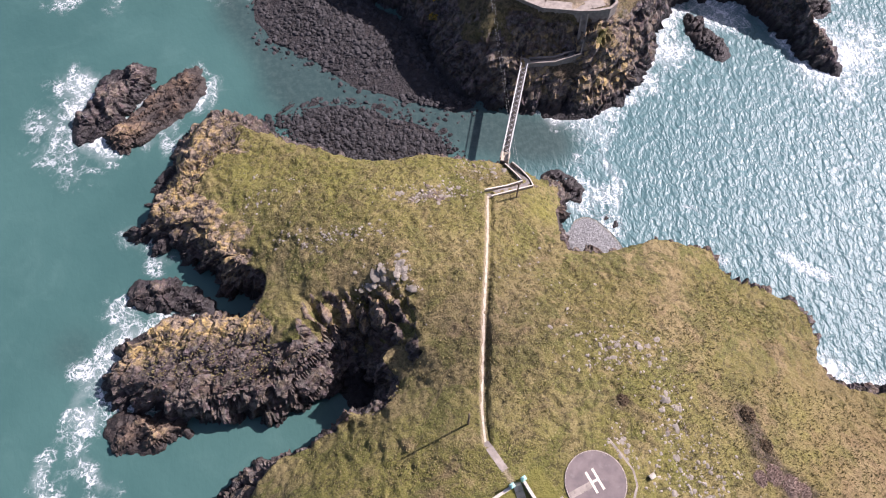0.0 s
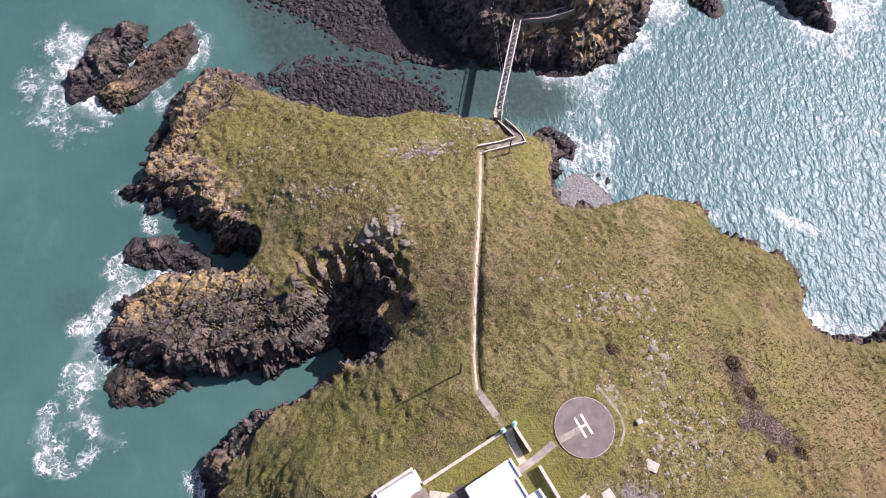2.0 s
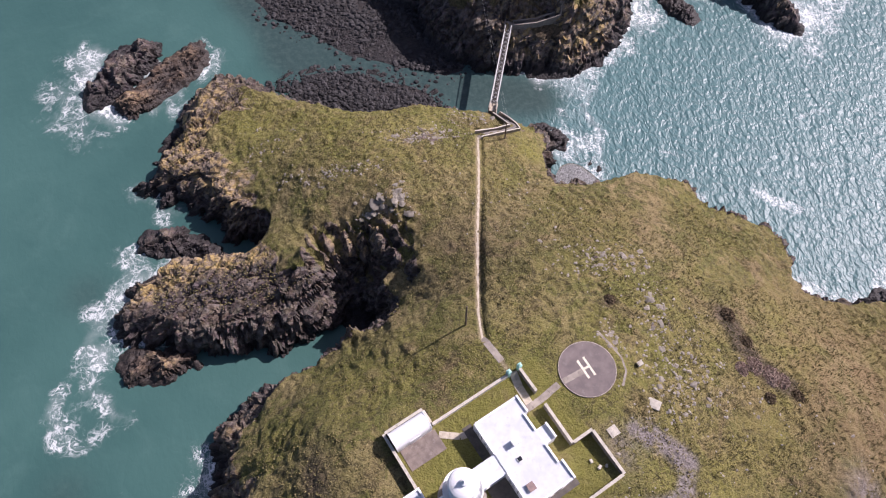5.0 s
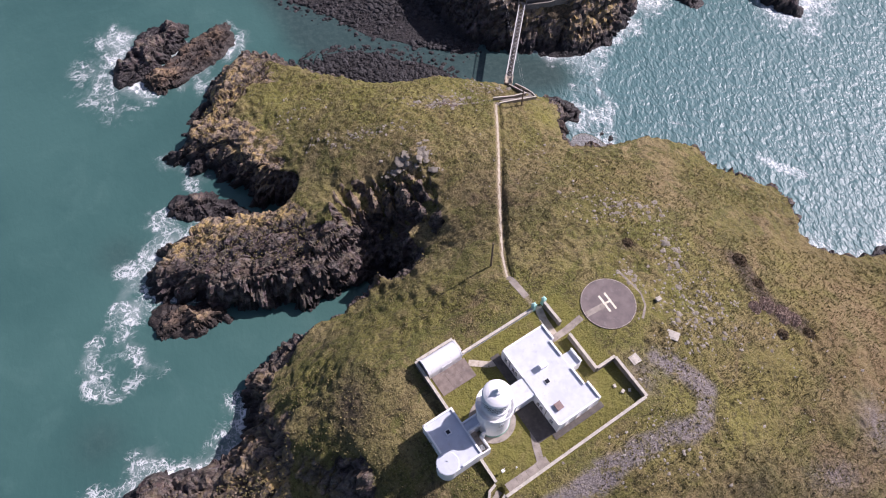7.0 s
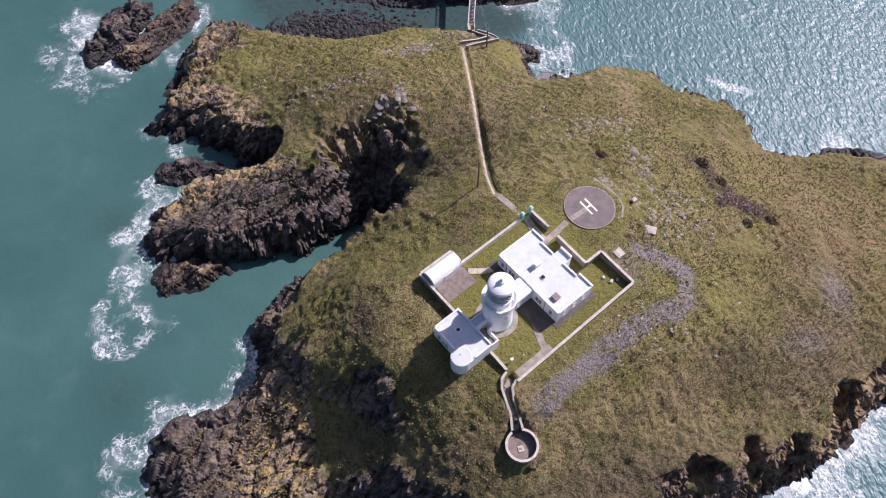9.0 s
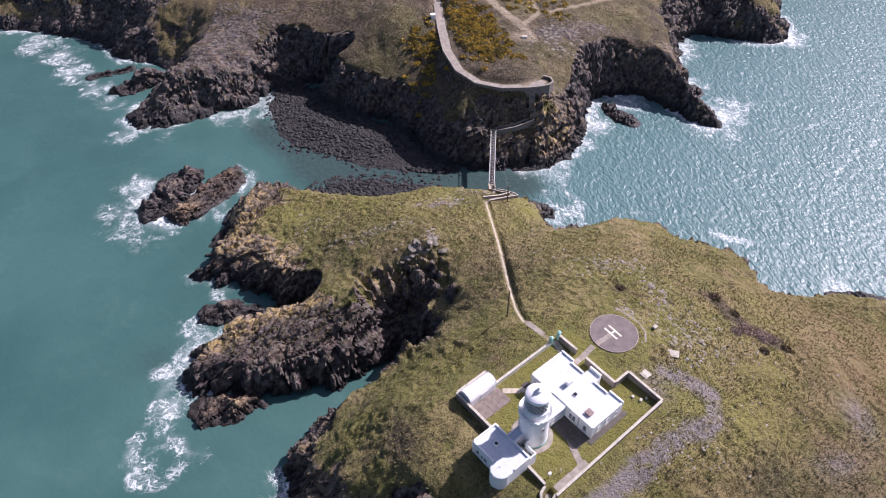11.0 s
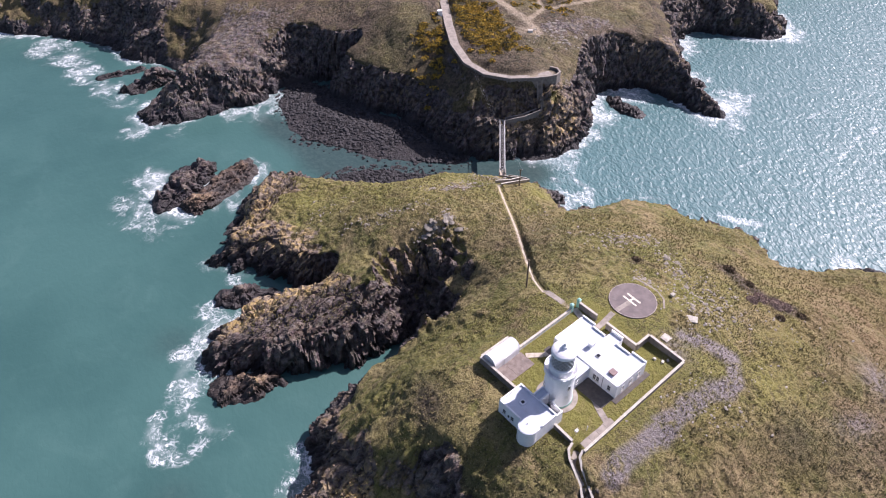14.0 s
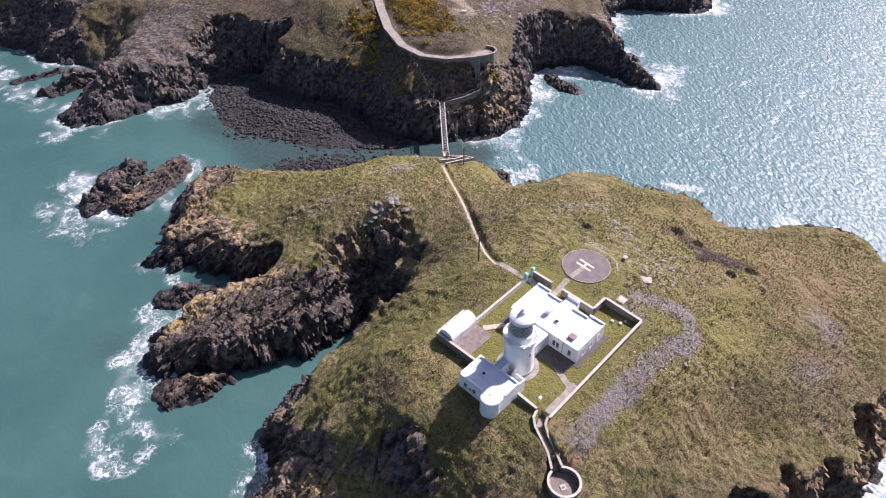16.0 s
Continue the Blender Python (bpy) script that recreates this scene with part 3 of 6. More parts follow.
def rocky_shoulder(x, y, d):
    """Where the island's top is bare rock, back from the western cliffs."""
    def spot(cx, cy, rx, ry):
        return np.exp(-(((x - cx) / rx) ** 2) - ((y - cy) / ry) ** 2)

    bare = np.maximum.reduce([
        smooth01(17.5 - d, 0, 4) * spot(-72, 95, 22, 22), smooth01(9 - d, 0, 4) * spot(-52, 116, 16, 12), smooth01(11 - d, 0, 4) * spot(-58, 76, 14, 12),
        smooth01(-40 - x + 4 * layers(x, y, 7.0, 2, 45), -5, 5) * spot(-62, 46, 34, 14), smooth01(-40 - x + 4 * layers(x, y, 8.0, 2, 47), -6, 5) * spot(-62, -18, 34, 18), smooth01(10 - d, 0, 4) * spot(-54, 6, 10, 22)])
    bare = np.maximum(bare, smooth01(47.0 - y + 2 * layers(x, y, 5.0, 2, 49), 0, 3) * spot(-34, 41, 11, 8))
    within, fin = ribs(x, y)
    return np.maximum(smooth01(bare, 0.1, 0.6), within * smooth01(fin, 0.35, 0.6))


def sheet(name, x0, x1, y0, y1, step, height, material, crag=1.0, floor=-1.4, extra=None, parent=None, rocky=None, bedding=1.9):
    """Ground from a height function, with jointed rock broken out of its steep parts."""
    xs, ys = np.arange(x0, x1 + step / 2, step), np.arange(y0, y1 + step / 2, step)
    x, y = np.meshgrid(xs, ys, indexing="ij")
    h, d, s, calm = height(x, y)
    form = h
    if step < 2:
        for _ in range(2):      # tussocks are no cliffs
            form = sum(np.roll(form, k, 0) for k in (-2, -1, 0, 1, 2)) / 5
            form = sum(np.roll(form, k, 1) for k in (-2, -1, 0, 1, 2)) / 5
    gx, gy = np.gradient(form, step)
    length = np.sqrt(gx * gx + gy * gy + 1)
    nx, ny, nz = -gx / length, -gy / length, 1 / length
    steep = smooth01(1 - nz, 0.19, 0.42) * (1 - calm)
    broken = np.maximum(steep, 0.75 * rocky(x, y, d) * (1 - calm)) if rocky else steep
    on = broken > 0.03
    px, py, pz = x[on], y[on], h[on]
    # joints lean and run with the strike, so that ribs and slabs stand in the faces
    along, across = 0.80 * px + 0.60 * py, -0.60 * px + 0.80 * py
    huge, gap0 = lumps(0.40 * along + 0.25 * pz, across, pz * 0.22, 6.5, 29)
    big, gap = lumps(0.42 * along, across + 0.25 * pz, pz * 0.25, 2.6, 31)
    small, _ = lumps(0.40 * along, across + 0.3 * pz, pz * 0.35, 1.3, 37)
    # tilted beds: each one stands out as a ledge, of its own thickness and break
    bed = (0.62 * across - 0.22 * along + 0.75 * pz) / bedding + 0.9 * layers(px, py, 11.0, 2, 33) + 0.25 * huge
    ledge = bed - np.floor(bed)
    proud = 0.5 + 0.8 * rand_grid(np.floor(bed), np.floor(along / 7.0), 0 * pz, 35)
    push = crag * broken[on] * (2.2 * (huge - 0.5) - 1.0 * smooth01(gap0, 0.10, 0.0) + 1.3 * (big - 0.45) - 0.9 * smooth01(gap, 0.16, 0.0) + 0.2 * (small - 0.5) + 0.85 * proud * (ledge ** 1.5 - 0.45))
    x, y, h = x.copy(), y.copy(), h.copy()
    x[on] += push * nx[on] * 1.1
    y[on] += push * ny[on] * 1.1
    h[on] += push * np.maximum(nz[on], 0.35)
    keep = h > floor
    cell = keep[:-1, :-1] | keep[1:, :-1] | keep[:-1, 1:] | keep[1:, 1:]
    index = np.arange(h.size).reshape(h.shape)
    quads = np.stack([index[:-1, :-1][cell], index[1:, :-1][cell], index[1:, 1:][cell], index[:-1, 1:][cell]], 1)
    used, quads = np.unique(quads, return_inverse=True)
    quads = quads.reshape(-1, 4)
    co = np.stack([x.ravel(), y.ravel(), h.ravel()], 1)[used]
    me = bpy.data.meshes.new(name)
    me.vertices.add(len(co))
    me.vertices.foreach_set("co", co.astype(np.float32).ravel())
    me.loops.add(quads.size)
    me.loops.foreach_set("vertex_index", quads.astype(np.int32).ravel())
    me.polygons.add(len(quads))
    me.polygons.foreach_set("loop_start", np.arange(0, quads.size, 4, dtype=np.int32))
    st = steep.ravel()[used]
    me.polygons.foreach_set("use_smooth", broken.ravel()[used][quads].mean(1) < 0.4)
    masks = {"rock": st}
    if extra:
        masks = extra(co[:, 0], co[:, 1], co[:, 2], d.ravel()[used], st)
    for key, values in masks.items():
        a = me.attributes.new(key, "FLOAT", "POINT")
        a.data.foreach_set("value", np.clip(values, 0, 1).astype(np.float32))
    me.update(calc_edges=True)
    me.materials.append(material)
    ob = new(name, me)
    ob.parent = parent
    return ob


def island_masks(x, y, z, d, steep):
    def spot(cx, cy, rx, ry=None):
        return np.exp(-(((x - cx) / rx) ** 2) - ((y - cy) / (ry or rx)) ** 2)

    outcrop = np.maximum.reduce([
        0.62 * spot(-13, 56.5, 7, 4), 0.55 * spot(-22, 48, 9, 5), 0.5 * spot(-3, 79, 9, 4), 0.35 * spot(-28, 67, 10, 4), 0.38 * spot(42, 22, 5, 10), 0.38 * spot(32, 36, 9, 5),
        0.5 * spot(-48, 112, 9, 5), 0.4 * spot(12, 90, 6, 4), 0.3 * spot(48, 8, 8, 8), 0.5 * spot(-50, 76, 6, 8)])
    outcrop = np.maximum(outcrop, 1.1 * rocky_shoulder(x, y, d))
    rock = np.maximum(steep * 0.95, outcrop + 0.25 * layers(x, y, 4.0, 3, 41) * (outcrop > 0.1))
    rock = np.maximum(rock, smooth01(3.4 - z, 0, 2.0))
    lichen = np.maximum.reduce([1.3 * spot(-64, 95, 13, 16), 1.1 * spot(-53, 76, 9, 10), 1.3 * smooth01(6.5 - near_line([(-38, 54), (-58, 53), (-79, 49)], x, y)[0], 0, 5.0), 0.9 * spot(-12, 57.5, 8, 5), 0.6 * spot(-20, 52, 12, 5), 0.75 * spot(60, -36, 30, 10), 2.2 * spot(-47, -21, 11, 10), 0.5 * spot(-46, 4, 10, 14), 0.10 + 0 * x])
    lush = np.maximum.reduce([spot(-44, 92, 14, 17), 0.8 * spot(-20, 86, 22, 12), 0.5 * spot(30, -14, 22, 14), 0.6 * spot(44, 14, 14, 14), 0.5 * spot(-14, 22, 14, 14), 0.5 * spot(10, 64, 18, 14), 0.9 * spot(52.6, -14.1, 4, 6), 0.8 * spot(12, -24, 8, 3), 0.9 * spot(26, 76, 6, 5), 0.7 * spot(14, 24, 10, 10), 0.6 * spot(25, 8, 12, 12), 0.7 * spot(-36, 56, 9, 7), 0.95 * smooth01(9.0 - near_line([(44, -16), (54, -4), (63, 4), (72, 16), (74, 28)], x, y)[0], 0, 8.0), 0.6 * spot(60, 12, 14, 10), 0.9 * smooth01(-np.maximum(np.abs(yard_frame(x, y)[0] - 10) - 16, np.abs(yard_frame(x, y)[1] - 0.5) - 13.5), -0.5, 0.5), 0.7 * spot(-30, -6, 12, 18)])
    heath = np.maximum.reduce([0.95 * smooth01(3.2 - near_line([(57, 23.5), (58.5, 17), (61, 11.5), (66, 8)], x, y)[0] + 1.2 * layers(x, y, 4, 2, 44), 0, 2.2), 0.8 * spot(31.3, 26.2, 1.6), 0.95 * spot(-27.5, -4, 4, 9), 0.8 * spot(-28, -22, 8, 9), 0.8 * spot(15, -42, 26, 6), 0.6 * spot(-14, -36, 16, 10), 0.5 * spot(-20, 34, 12, 8), 0.35 * spot(10, 48, 12, 16), 0.6 * spot(47.3, -23.6, 7, 6), 0.5 * spot(66, -27, 20, 7)])
    band, _ = near_line([(3, -27), (13.7, -21.6), (22, -17.3), (31.4, -14.0), (38, -12), (40, -7), (36, -3), (31, 0)], x, y)
    scree = np.maximum.reduce([smooth01(2.9 - band + 1.4 * layers(x, y, 5, 3, 46), 0, 1.8), 0.8 * spot(75.5, -13.2, 3.5, 5), 0.7 * spot(63.9, -22.2, 5, 2.5), 0.6 * spot(28, -3, 3, 4)])
    warm = np.maximum.reduce([spot(55, -38, 45, 14), 0.25 * spot(-60, -20, 20, 16), 0.35 * spot(-56, 8, 10, 20), 0.12 + 0 * x])
    e, n = yard_frame(x, y)
    mown = smooth01(-np.maximum(np.abs(e - 10) - 16, np.abs(n - 0.5) - 13.5), -0.5, 0.5)
    line, _ = near_line(PATH_LINE, x, y)
    bare = 0.7 * smooth01(0.65 - line, 0, 0.35)
    shingle = smooth01(inside_by(COVE, x, y), -1.2, 0.6) * smooth01(2.2 - z, 0, 0.8)
    rock = rock * (1 - shingle)
    dry = np.maximum.reduce([spot(84, 6, 34, 36), 0.35 * spot(12, 52, 14, 20), 0.3 * spot(-8, 68, 18, 12), 0.6 * spot(42, -26, 30, 14), 0.45 * spot(45, 50, 20, 14)])
    return {"rock": rock, "lichen": lichen, "warm": warm, "lush": lush + 0.25 * layers(x, y, 20, 3, 43), "heath": heath, "scree": scree, "shingle": shingle, "bare": np.maximum(bare, 0), "dry": dry, "mown": mown}


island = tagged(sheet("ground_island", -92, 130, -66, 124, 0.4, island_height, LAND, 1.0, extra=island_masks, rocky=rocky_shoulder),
                "grassy rock island with dark broken sea cliffs", "island", kind="structure")

# ---- mainland ----
MAIN_COAST = rounded([
    (-420, 330), (-260, 290), (-192, 274), (-168, 265), (-150, 257), (-127, 240), (-124, 228), (-106, 222), (-97, 212), (-98, 201), (-106, 190), (-115, 175), (-104, 166), (-84, 170), (-62, 178), (-46, 191), (-38, 185),
    (-33, 173), (-21, 160), (-9, 152), (0, 139), (4, 127), (11, 117.5), (23, 113.5), (32, 111), (42, 110.5), (52, 115), (60, 123), (66, 130.5), (70, 141), (74, 150), (85, 154), (96, 148), (103, 138), (108, 128), (117, 120), (118.5, 128), (114, 140), (118, 155), (124, 176),
    (142, 197), (153, 184), (175, 176), (187, 186), (193, 216), (230, 240), (420, 260), (900, 600), (900, 1500), (-900, 1500), (-900, 500)])
MAIN_TOP = lie([
    (-160, 275, 18), (-120, 235, 14), (-98, 182, 11), (-107, 173, 8), (-91, 182, 16), (-86, 221, 15), (-90, 205, 15), (-81, 200, 18), (-69, 188, 20), (-52, 197, 21), (-35, 190, 20), (-25, 173, 16), (-11, 160, 16), (-1, 147, 13), (9, 135, 15), (17, 121.5, 10.5), (15, 127, 15), (19, 132, 20.5), (22, 120.5, 10.5), (27, 121.5, 11), (33, 121.5, 12), (39, 122.5, 13), (46, 121, 13), (52, 124, 14.5), (44, 126, 19.5), (33, 126, 18), (25, 127.5, 17.5), (40, 131, 23.5), (18, 140, 24.0), (17, 156, 25),
    (62, 143, 23), (57, 130, 17), (90, 165, 22), (103, 150, 18), (108, 138, 13), (114, 127, 7), (122, 165, 15), (150, 200, 20), (178, 188, 13), (0, 178, 29), (30, 180, 29), (60, 180, 28), (100, 220, 30), (-40, 230, 30), (-100, 260, 26)], 2.0)
MAIN_RUN = lie([(-150, 257, 24), (-118, 205, 26), (-104, 166, 15), (-112, 178, 15), (-62, 180, 18), (-32, 170, 7), (-8, 150, 6), (2, 133, 6), (14, 117, 5), (26, 113, 7), (38, 111, 10), (50, 115, 11), (68, 135, 11), (85, 154, 9), (105, 135, 13), (122, 170, 12), (175, 177, 20), (0, 400, 14)], 1.5)
STAIR = [(40.2, 127.6, 23.4), (39.5, 122.9, 13.6), (33.0, 121.8, 12.4), (26.4, 122.7, 11.2)]   # steps from the terrace to the bridge
ROAD_LINE = [(20, 215), (18.6, 190), (16.6, 172), (15.6, 157), (17.5, 144), (22.5, 135.5), (30, 130.8), (38.7, 129.3), (45.5, 131)]


def main_height(x, y):
    wob = 2.2 * layers(x, y, 13.0, 3, 53) + 0.9 * layers(x, y, 3.5, 2, 55)
    d = inside_by(MAIN_COAST, x, y) + wob - 12.0 * np.exp(-(((x + 24) / 15) ** 2) - ((y - 184.5) / 4.5) ** 2)
    top = np.maximum(MAIN_TOP(x, y), 2.0)
    top = np.minimum(top, 34 + 0.02 * (y - 200))
    run = np.maximum(MAIN_RUN(x, y), 4) * (1 + 0.35 * layers(x, y, 18.0, 2, 58))
    s = np.clip(d / run, 0, 1)
    s = np.clip(s + 0.2 * layers(x, y, 8.0, 3, 61) * np.sin(np.pi * s), 0, 1)
    rise = 1 - (1 - s) ** 1.7
    line, along = near_line(ROAD_LINE, x, y)
    flat = smooth01(4.2 - line, 0, 2.6)
    level = np.interp(along, range(len(ROAD_LINE)), (30, 28.6, 27.2, 25.8, 24.6, 24, 24, 24, 24))
    top = top + (1 - flat) * (1.8 * layers(x, y, 22.0, 3, 63) + 0.5 * layers(x, y, 3.0, 3, 65))
    top = top * (1 - flat) + level * flat
    beach = inside_by(BEACH, x, y) + 2.0 * layers(x, y, 7.0, 2, 66)
    strand = np.where(beach > 0, 0.12 + 0.09 * beach, 0.12 + 0.3 * beach)
    h = np.where(d > 0, np.maximum(top * rise, 0), np.maximum(d * 0.9, -6))
    h = np.maximum(h, strand)
    way, along = near_line([q[:2] for q in STAIR], x, y)
    tread = np.interp(along, range(4), [q[2] - 0.5 for q in STAIR])
    h = np.where(way < 3.2, np.minimum(h, tread + np.where(way > 1.1, 0.75, 0.0) + np.maximum(way - 2.2, 0) * 1.6), h)
    return h, d, s, np.maximum(flat, smooth01(beach, -1, 1) * (d < 1))


def main_crags(x, y, d):
    """The bare western headland, and the point to the east."""
    def spot(cx, cy, rx, ry):
        return np.exp(-(((x - cx) / rx) ** 2) - ((y - cy) / ry) ** 2)

    return smooth01(np.maximum.reduce([spot(-106, 185, 28, 30), spot(-145, 240, 60, 34), 0.8 * spot(108, 136, 14, 20), 0.7 * spot(22, 120, 16, 7)]) + 0.25 * layers(x, y, 9.0, 3, 69), 0.3, 0.75)


def main_masks(x, y, z, d, steep):
    def spot(cx, cy, rx, ry=None):
        return np.exp(-(((x - cx) / rx) ** 2) - ((y - cy) / (ry or rx)) ** 2)

    rock = np.maximum(steep * 0.95, 0.55 * spot(52, 127, 12, 10) + 0.45 * spot(75, 165, 14, 8) + 0.5 * spot(57, 157, 11, 12) + 0.5 * spot(20, 123, 10, 5) + 1.0 * main_crags(x, y, d) + 0.6 * spot(-66, 184, 18, 12) + 0.58 * spot(-70, 206, 28, 28) + 0.9 * spot(106, 140, 16, 22) + 0.25 * layers(x, y, 6, 3, 71))
    rock = rock * (1 - 0.8 * spot(46, 124.5, 3.5, 2.6) - 0.55 * spot(32, 125, 5, 2.5))
    rock = np.maximum(rock, smooth01(4.5 - z, 0, 3.0))
    line, _ = near_line(ROAD_LINE, x, y)
    lane, _ = near_line([(34, 240), (37, 205), (41, 184), (47, 166), (49, 157)], x, y)
    loop, _ = near_line([(47, 166), (57, 176), (58, 195), (50, 215)], x, y)
    cross, _ = near_line([(58, 176), (85, 184), (120, 200)], x, y)
    bare = np.maximum.reduce([smooth01(1.6 - line, 0, 0.6), smooth01(2.6 - lane, 0, 1.5), smooth01(1.6 - loop, 0, 1.2), smooth01(1.4 - cross, 0, 1.2), 0.9 * spot(46, 160, 5, 4), 0.9 * spot(42, 131, 5, 2.5)])
    heath = np.maximum.reduce([0.9 * spot(28, 160, 14, 22), 0.9 * spot(5, 150, 15, 14), 1.0 * spot(-30, 195, 40, 30), 0.8 * spot(50, 195, 12, 12), 0.85 + 0.6 * layers(x, y, 16, 3, 73)])
    dry = smooth01(y + 0.3 * np.abs(x - 10) + 14 * layers(x, y, 25, 3, 79), 205, 250) * 0.6
    heath = heath * (1 - 0.8 * spot(46, 124.5, 4, 3.5))
    heath = np.maximum(heath * (1 - 0.7 * dry), 1.3 * spot(-45, 205, 65, 42) * (0.8 + 0.5 * layers(x, y, 10, 3, 76)))
    return {"rock": rock, "lichen": np.maximum.reduce([0.15 + 0 * x, 0.9 * spot(46, 119, 15, 11), 0.95 * spot(29, 123, 10, 6), 0.4 * spot(100, 155, 18, 16), 0.45 * spot(-12, 152, 12, 10)]), "lush": 0.15 + 0.5 * layers(x, y, 18, 3, 75), "heath": heath, "scree": 0 * x, "bare": bare, "dry": dry, "shingle": smooth01(1.15 - ((x + 7) / 9) ** 2 - ((y - 127) / 4.5) ** 2 + 0.5 * layers(x, y, 4, 2, 74), 0, 0.3) * (z < 3)}


BEACH = rounded([(-54, 178), (-52, 189), (-46, 192), (-36, 184), (-30, 170), (-18, 158), (-5, 150), (4, 134), (10, 122), (13, 118), (6, 115), (-10, 122), (-22, 127), (-38, 139), (-50, 148), (-54, 162)])
tagged(sheet("ground_mainland", -240, 240, 108, 300, 0.6, main_height, LAND, 0.85, extra=main_masks, rocky=main_crags),
       "heathy mainland headland with dark rock cliffs", "headland", kind="structure")
tagged(sheet("ground_inland", -900, 900, 300, 1400, 12.0, main_height, LAND, 0.0, extra=main_masks),
       "rolling heath behind the headland", "heath", kind="structure")


# ---- rocks that stand in the sea ----
def sea_rock(name, outline, peak, label, lichen=0.2, step=0.4, run=4.0, seed=0, category="rock", warm=0.1, grow=1.0):
    shape = rounded(outline)
    lo, hi = shape.min(0) - 3, shape.max(0) + 3

    def height(x, y):
        d = inside_by(shape, x, y) + grow + 2.2 * layers(x, y, 4.5, 3, 80 + seed)
        s = np.clip(d / run, 0, 1)
        ribs = 1 + 0.5 * layers(x + 0.6 * y, 0.35 * (y - 0.6 * x), 2.6, 2, 84 + seed)
        h = np.where(d > 0, peak * (1 - (1 - s) ** 1.8) * ribs * (0.75 + 0.5 * layers(x, y, 7.0, 2, 86 + seed)) + 0.1, np.maximum(d * 0.9, -3))
        return h, d, s, 0 * d

    def masks(x, y, z, d, steep):
        return {"rock": 1 + 0 * x, "lichen": lichen + 0 * x, "warm": warm + 0 * x}

    return tagged(sheet(name, lo[0], hi[0], lo[1], hi[1], step, height, ROCK, 0.75, floor=-1.0, extra=masks, rocky=lambda x, y, d: smooth01(d, 0, 2.0), bedding=1.15), label, category)


SKERRY = [(-100, 115.5), (-98, 122), (-95, 130), (-93, 136), (-84, 137), (-82, 131), (-79, 126), (-72, 132), (-66, 131), (-66, 127), (-72, 121), (-80, 113), (-85, 110), (-92, 112)]
sea_rock("skerry", [(-100, 115.5), (-98, 122), (-95, 131), (-93, 136), (-84, 137), (-82, 131), (-85, 124), (-90, 117), (-97, 112)], 5.0, "dark ribbed skerry awash with surf", 0.1, seed=1, run=5.0, grow=2.2)
sea_rock("skerry", [(-91, 112), (-85, 109.5), (-80, 113), (-72, 121), (-66, 127), (-66, 131), (-72, 132), (-78, 127), (-84, 120)], 3.0, "brown split skerry awash with surf", 0.6, seed=9, run=4.0, warm=0.9, grow=2.0)
sea_rock("sea_rock", [(-78, 64.5), (-77, 68.5), (-67, 68), (-57, 61.5), (-62, 60.5), (-72, 61.5)], 3.8, "dark rock slab at the mouth of a cove", 0.2, seed=2)
sea_rock("sea_rock", [(-79, 35), (-77.5, 29), (-75, 26), (-66, 28.5), (-59, 30), (-61, 34), (-67, 35.5)], 3.6, "rounded brown rocks below a cliff foot", 0.5, seed=3, warm=0.7)
sea_rock("sea_rock", [(76, 143), (78, 147), (83, 142), (88, 134), (85, 129), (81, 131)], 3.0, "low black rock off the mainland", 0.0, seed=4)
sea_rock("sea_rock", [(-135, 213), (-127, 216.5), (-114, 219), (-113, 216), (-126, 212)], 2.0, "low black reef below the mainland cliffs", 0.0, seed=5)
sea_rock("sea_rock", [(-121, 197), (-118, 203), (-108, 209), (-99, 208), (-100, 201), (-110, 196)], 6.5, "black sloping rock block off the headland", 0.05, seed=10, run=5.0)
sea_rock("sea_rock", [(100, 34), (112, 35), (122, 30), (128, 24), (120, 24), (108, 30)], 2.8, "black shore rocks below low grassy cliffs", 0.0, seed=6)
sea_rock("sea_rock", [(28, 92), (31, 95), (37, 91), (38, 85), (35, 86), (32, 90)], 1.4, "black rocks awash below the landing", 0.0, seed=7)
sea_rock("sea_rock", [(114, 150), (120, 153), (123, 147), (118, 142)], 1.8, "small black rock in the surf", 0.0, seed=8)

# ---- sea ----
SURF = [
    (-95, 114, 9, 0.95), (-100, 124, 8, 1.0), (-102, 132, 7, 0.95), (-106, 120, 10, 0.6), (-90, 109, 6, 0.9), (-80, 112, 5, 0.6), (-76, 118, 5, 0.95), (-67, 125, 5, 0.9), (-68, 134, 5, 0.5), (-106, 111, 10, 0.5), (-97, 105, 10, 0.48), (-107, 129, 8, 0.45), (-62, 128, 6, 0.5), (-74, 112, 7, 0.45), (-84, 126, 4, 0.9), (-86, 46, 5, 0.7), (-84, 35, 5, 0.85), (-80, 62, 6, 0.6),
    (-72, 73, 5, 0.5), (-66, 57, 7, 0.6), (-58, -1, 6, 0.7), (-76, -3, 6, 0.8), (-86, -12, 6, 0.8), (-86, -24, 7, 0.7), (-54, 5, 5, 0.7), (-58, 8, 5, 0.5),
]
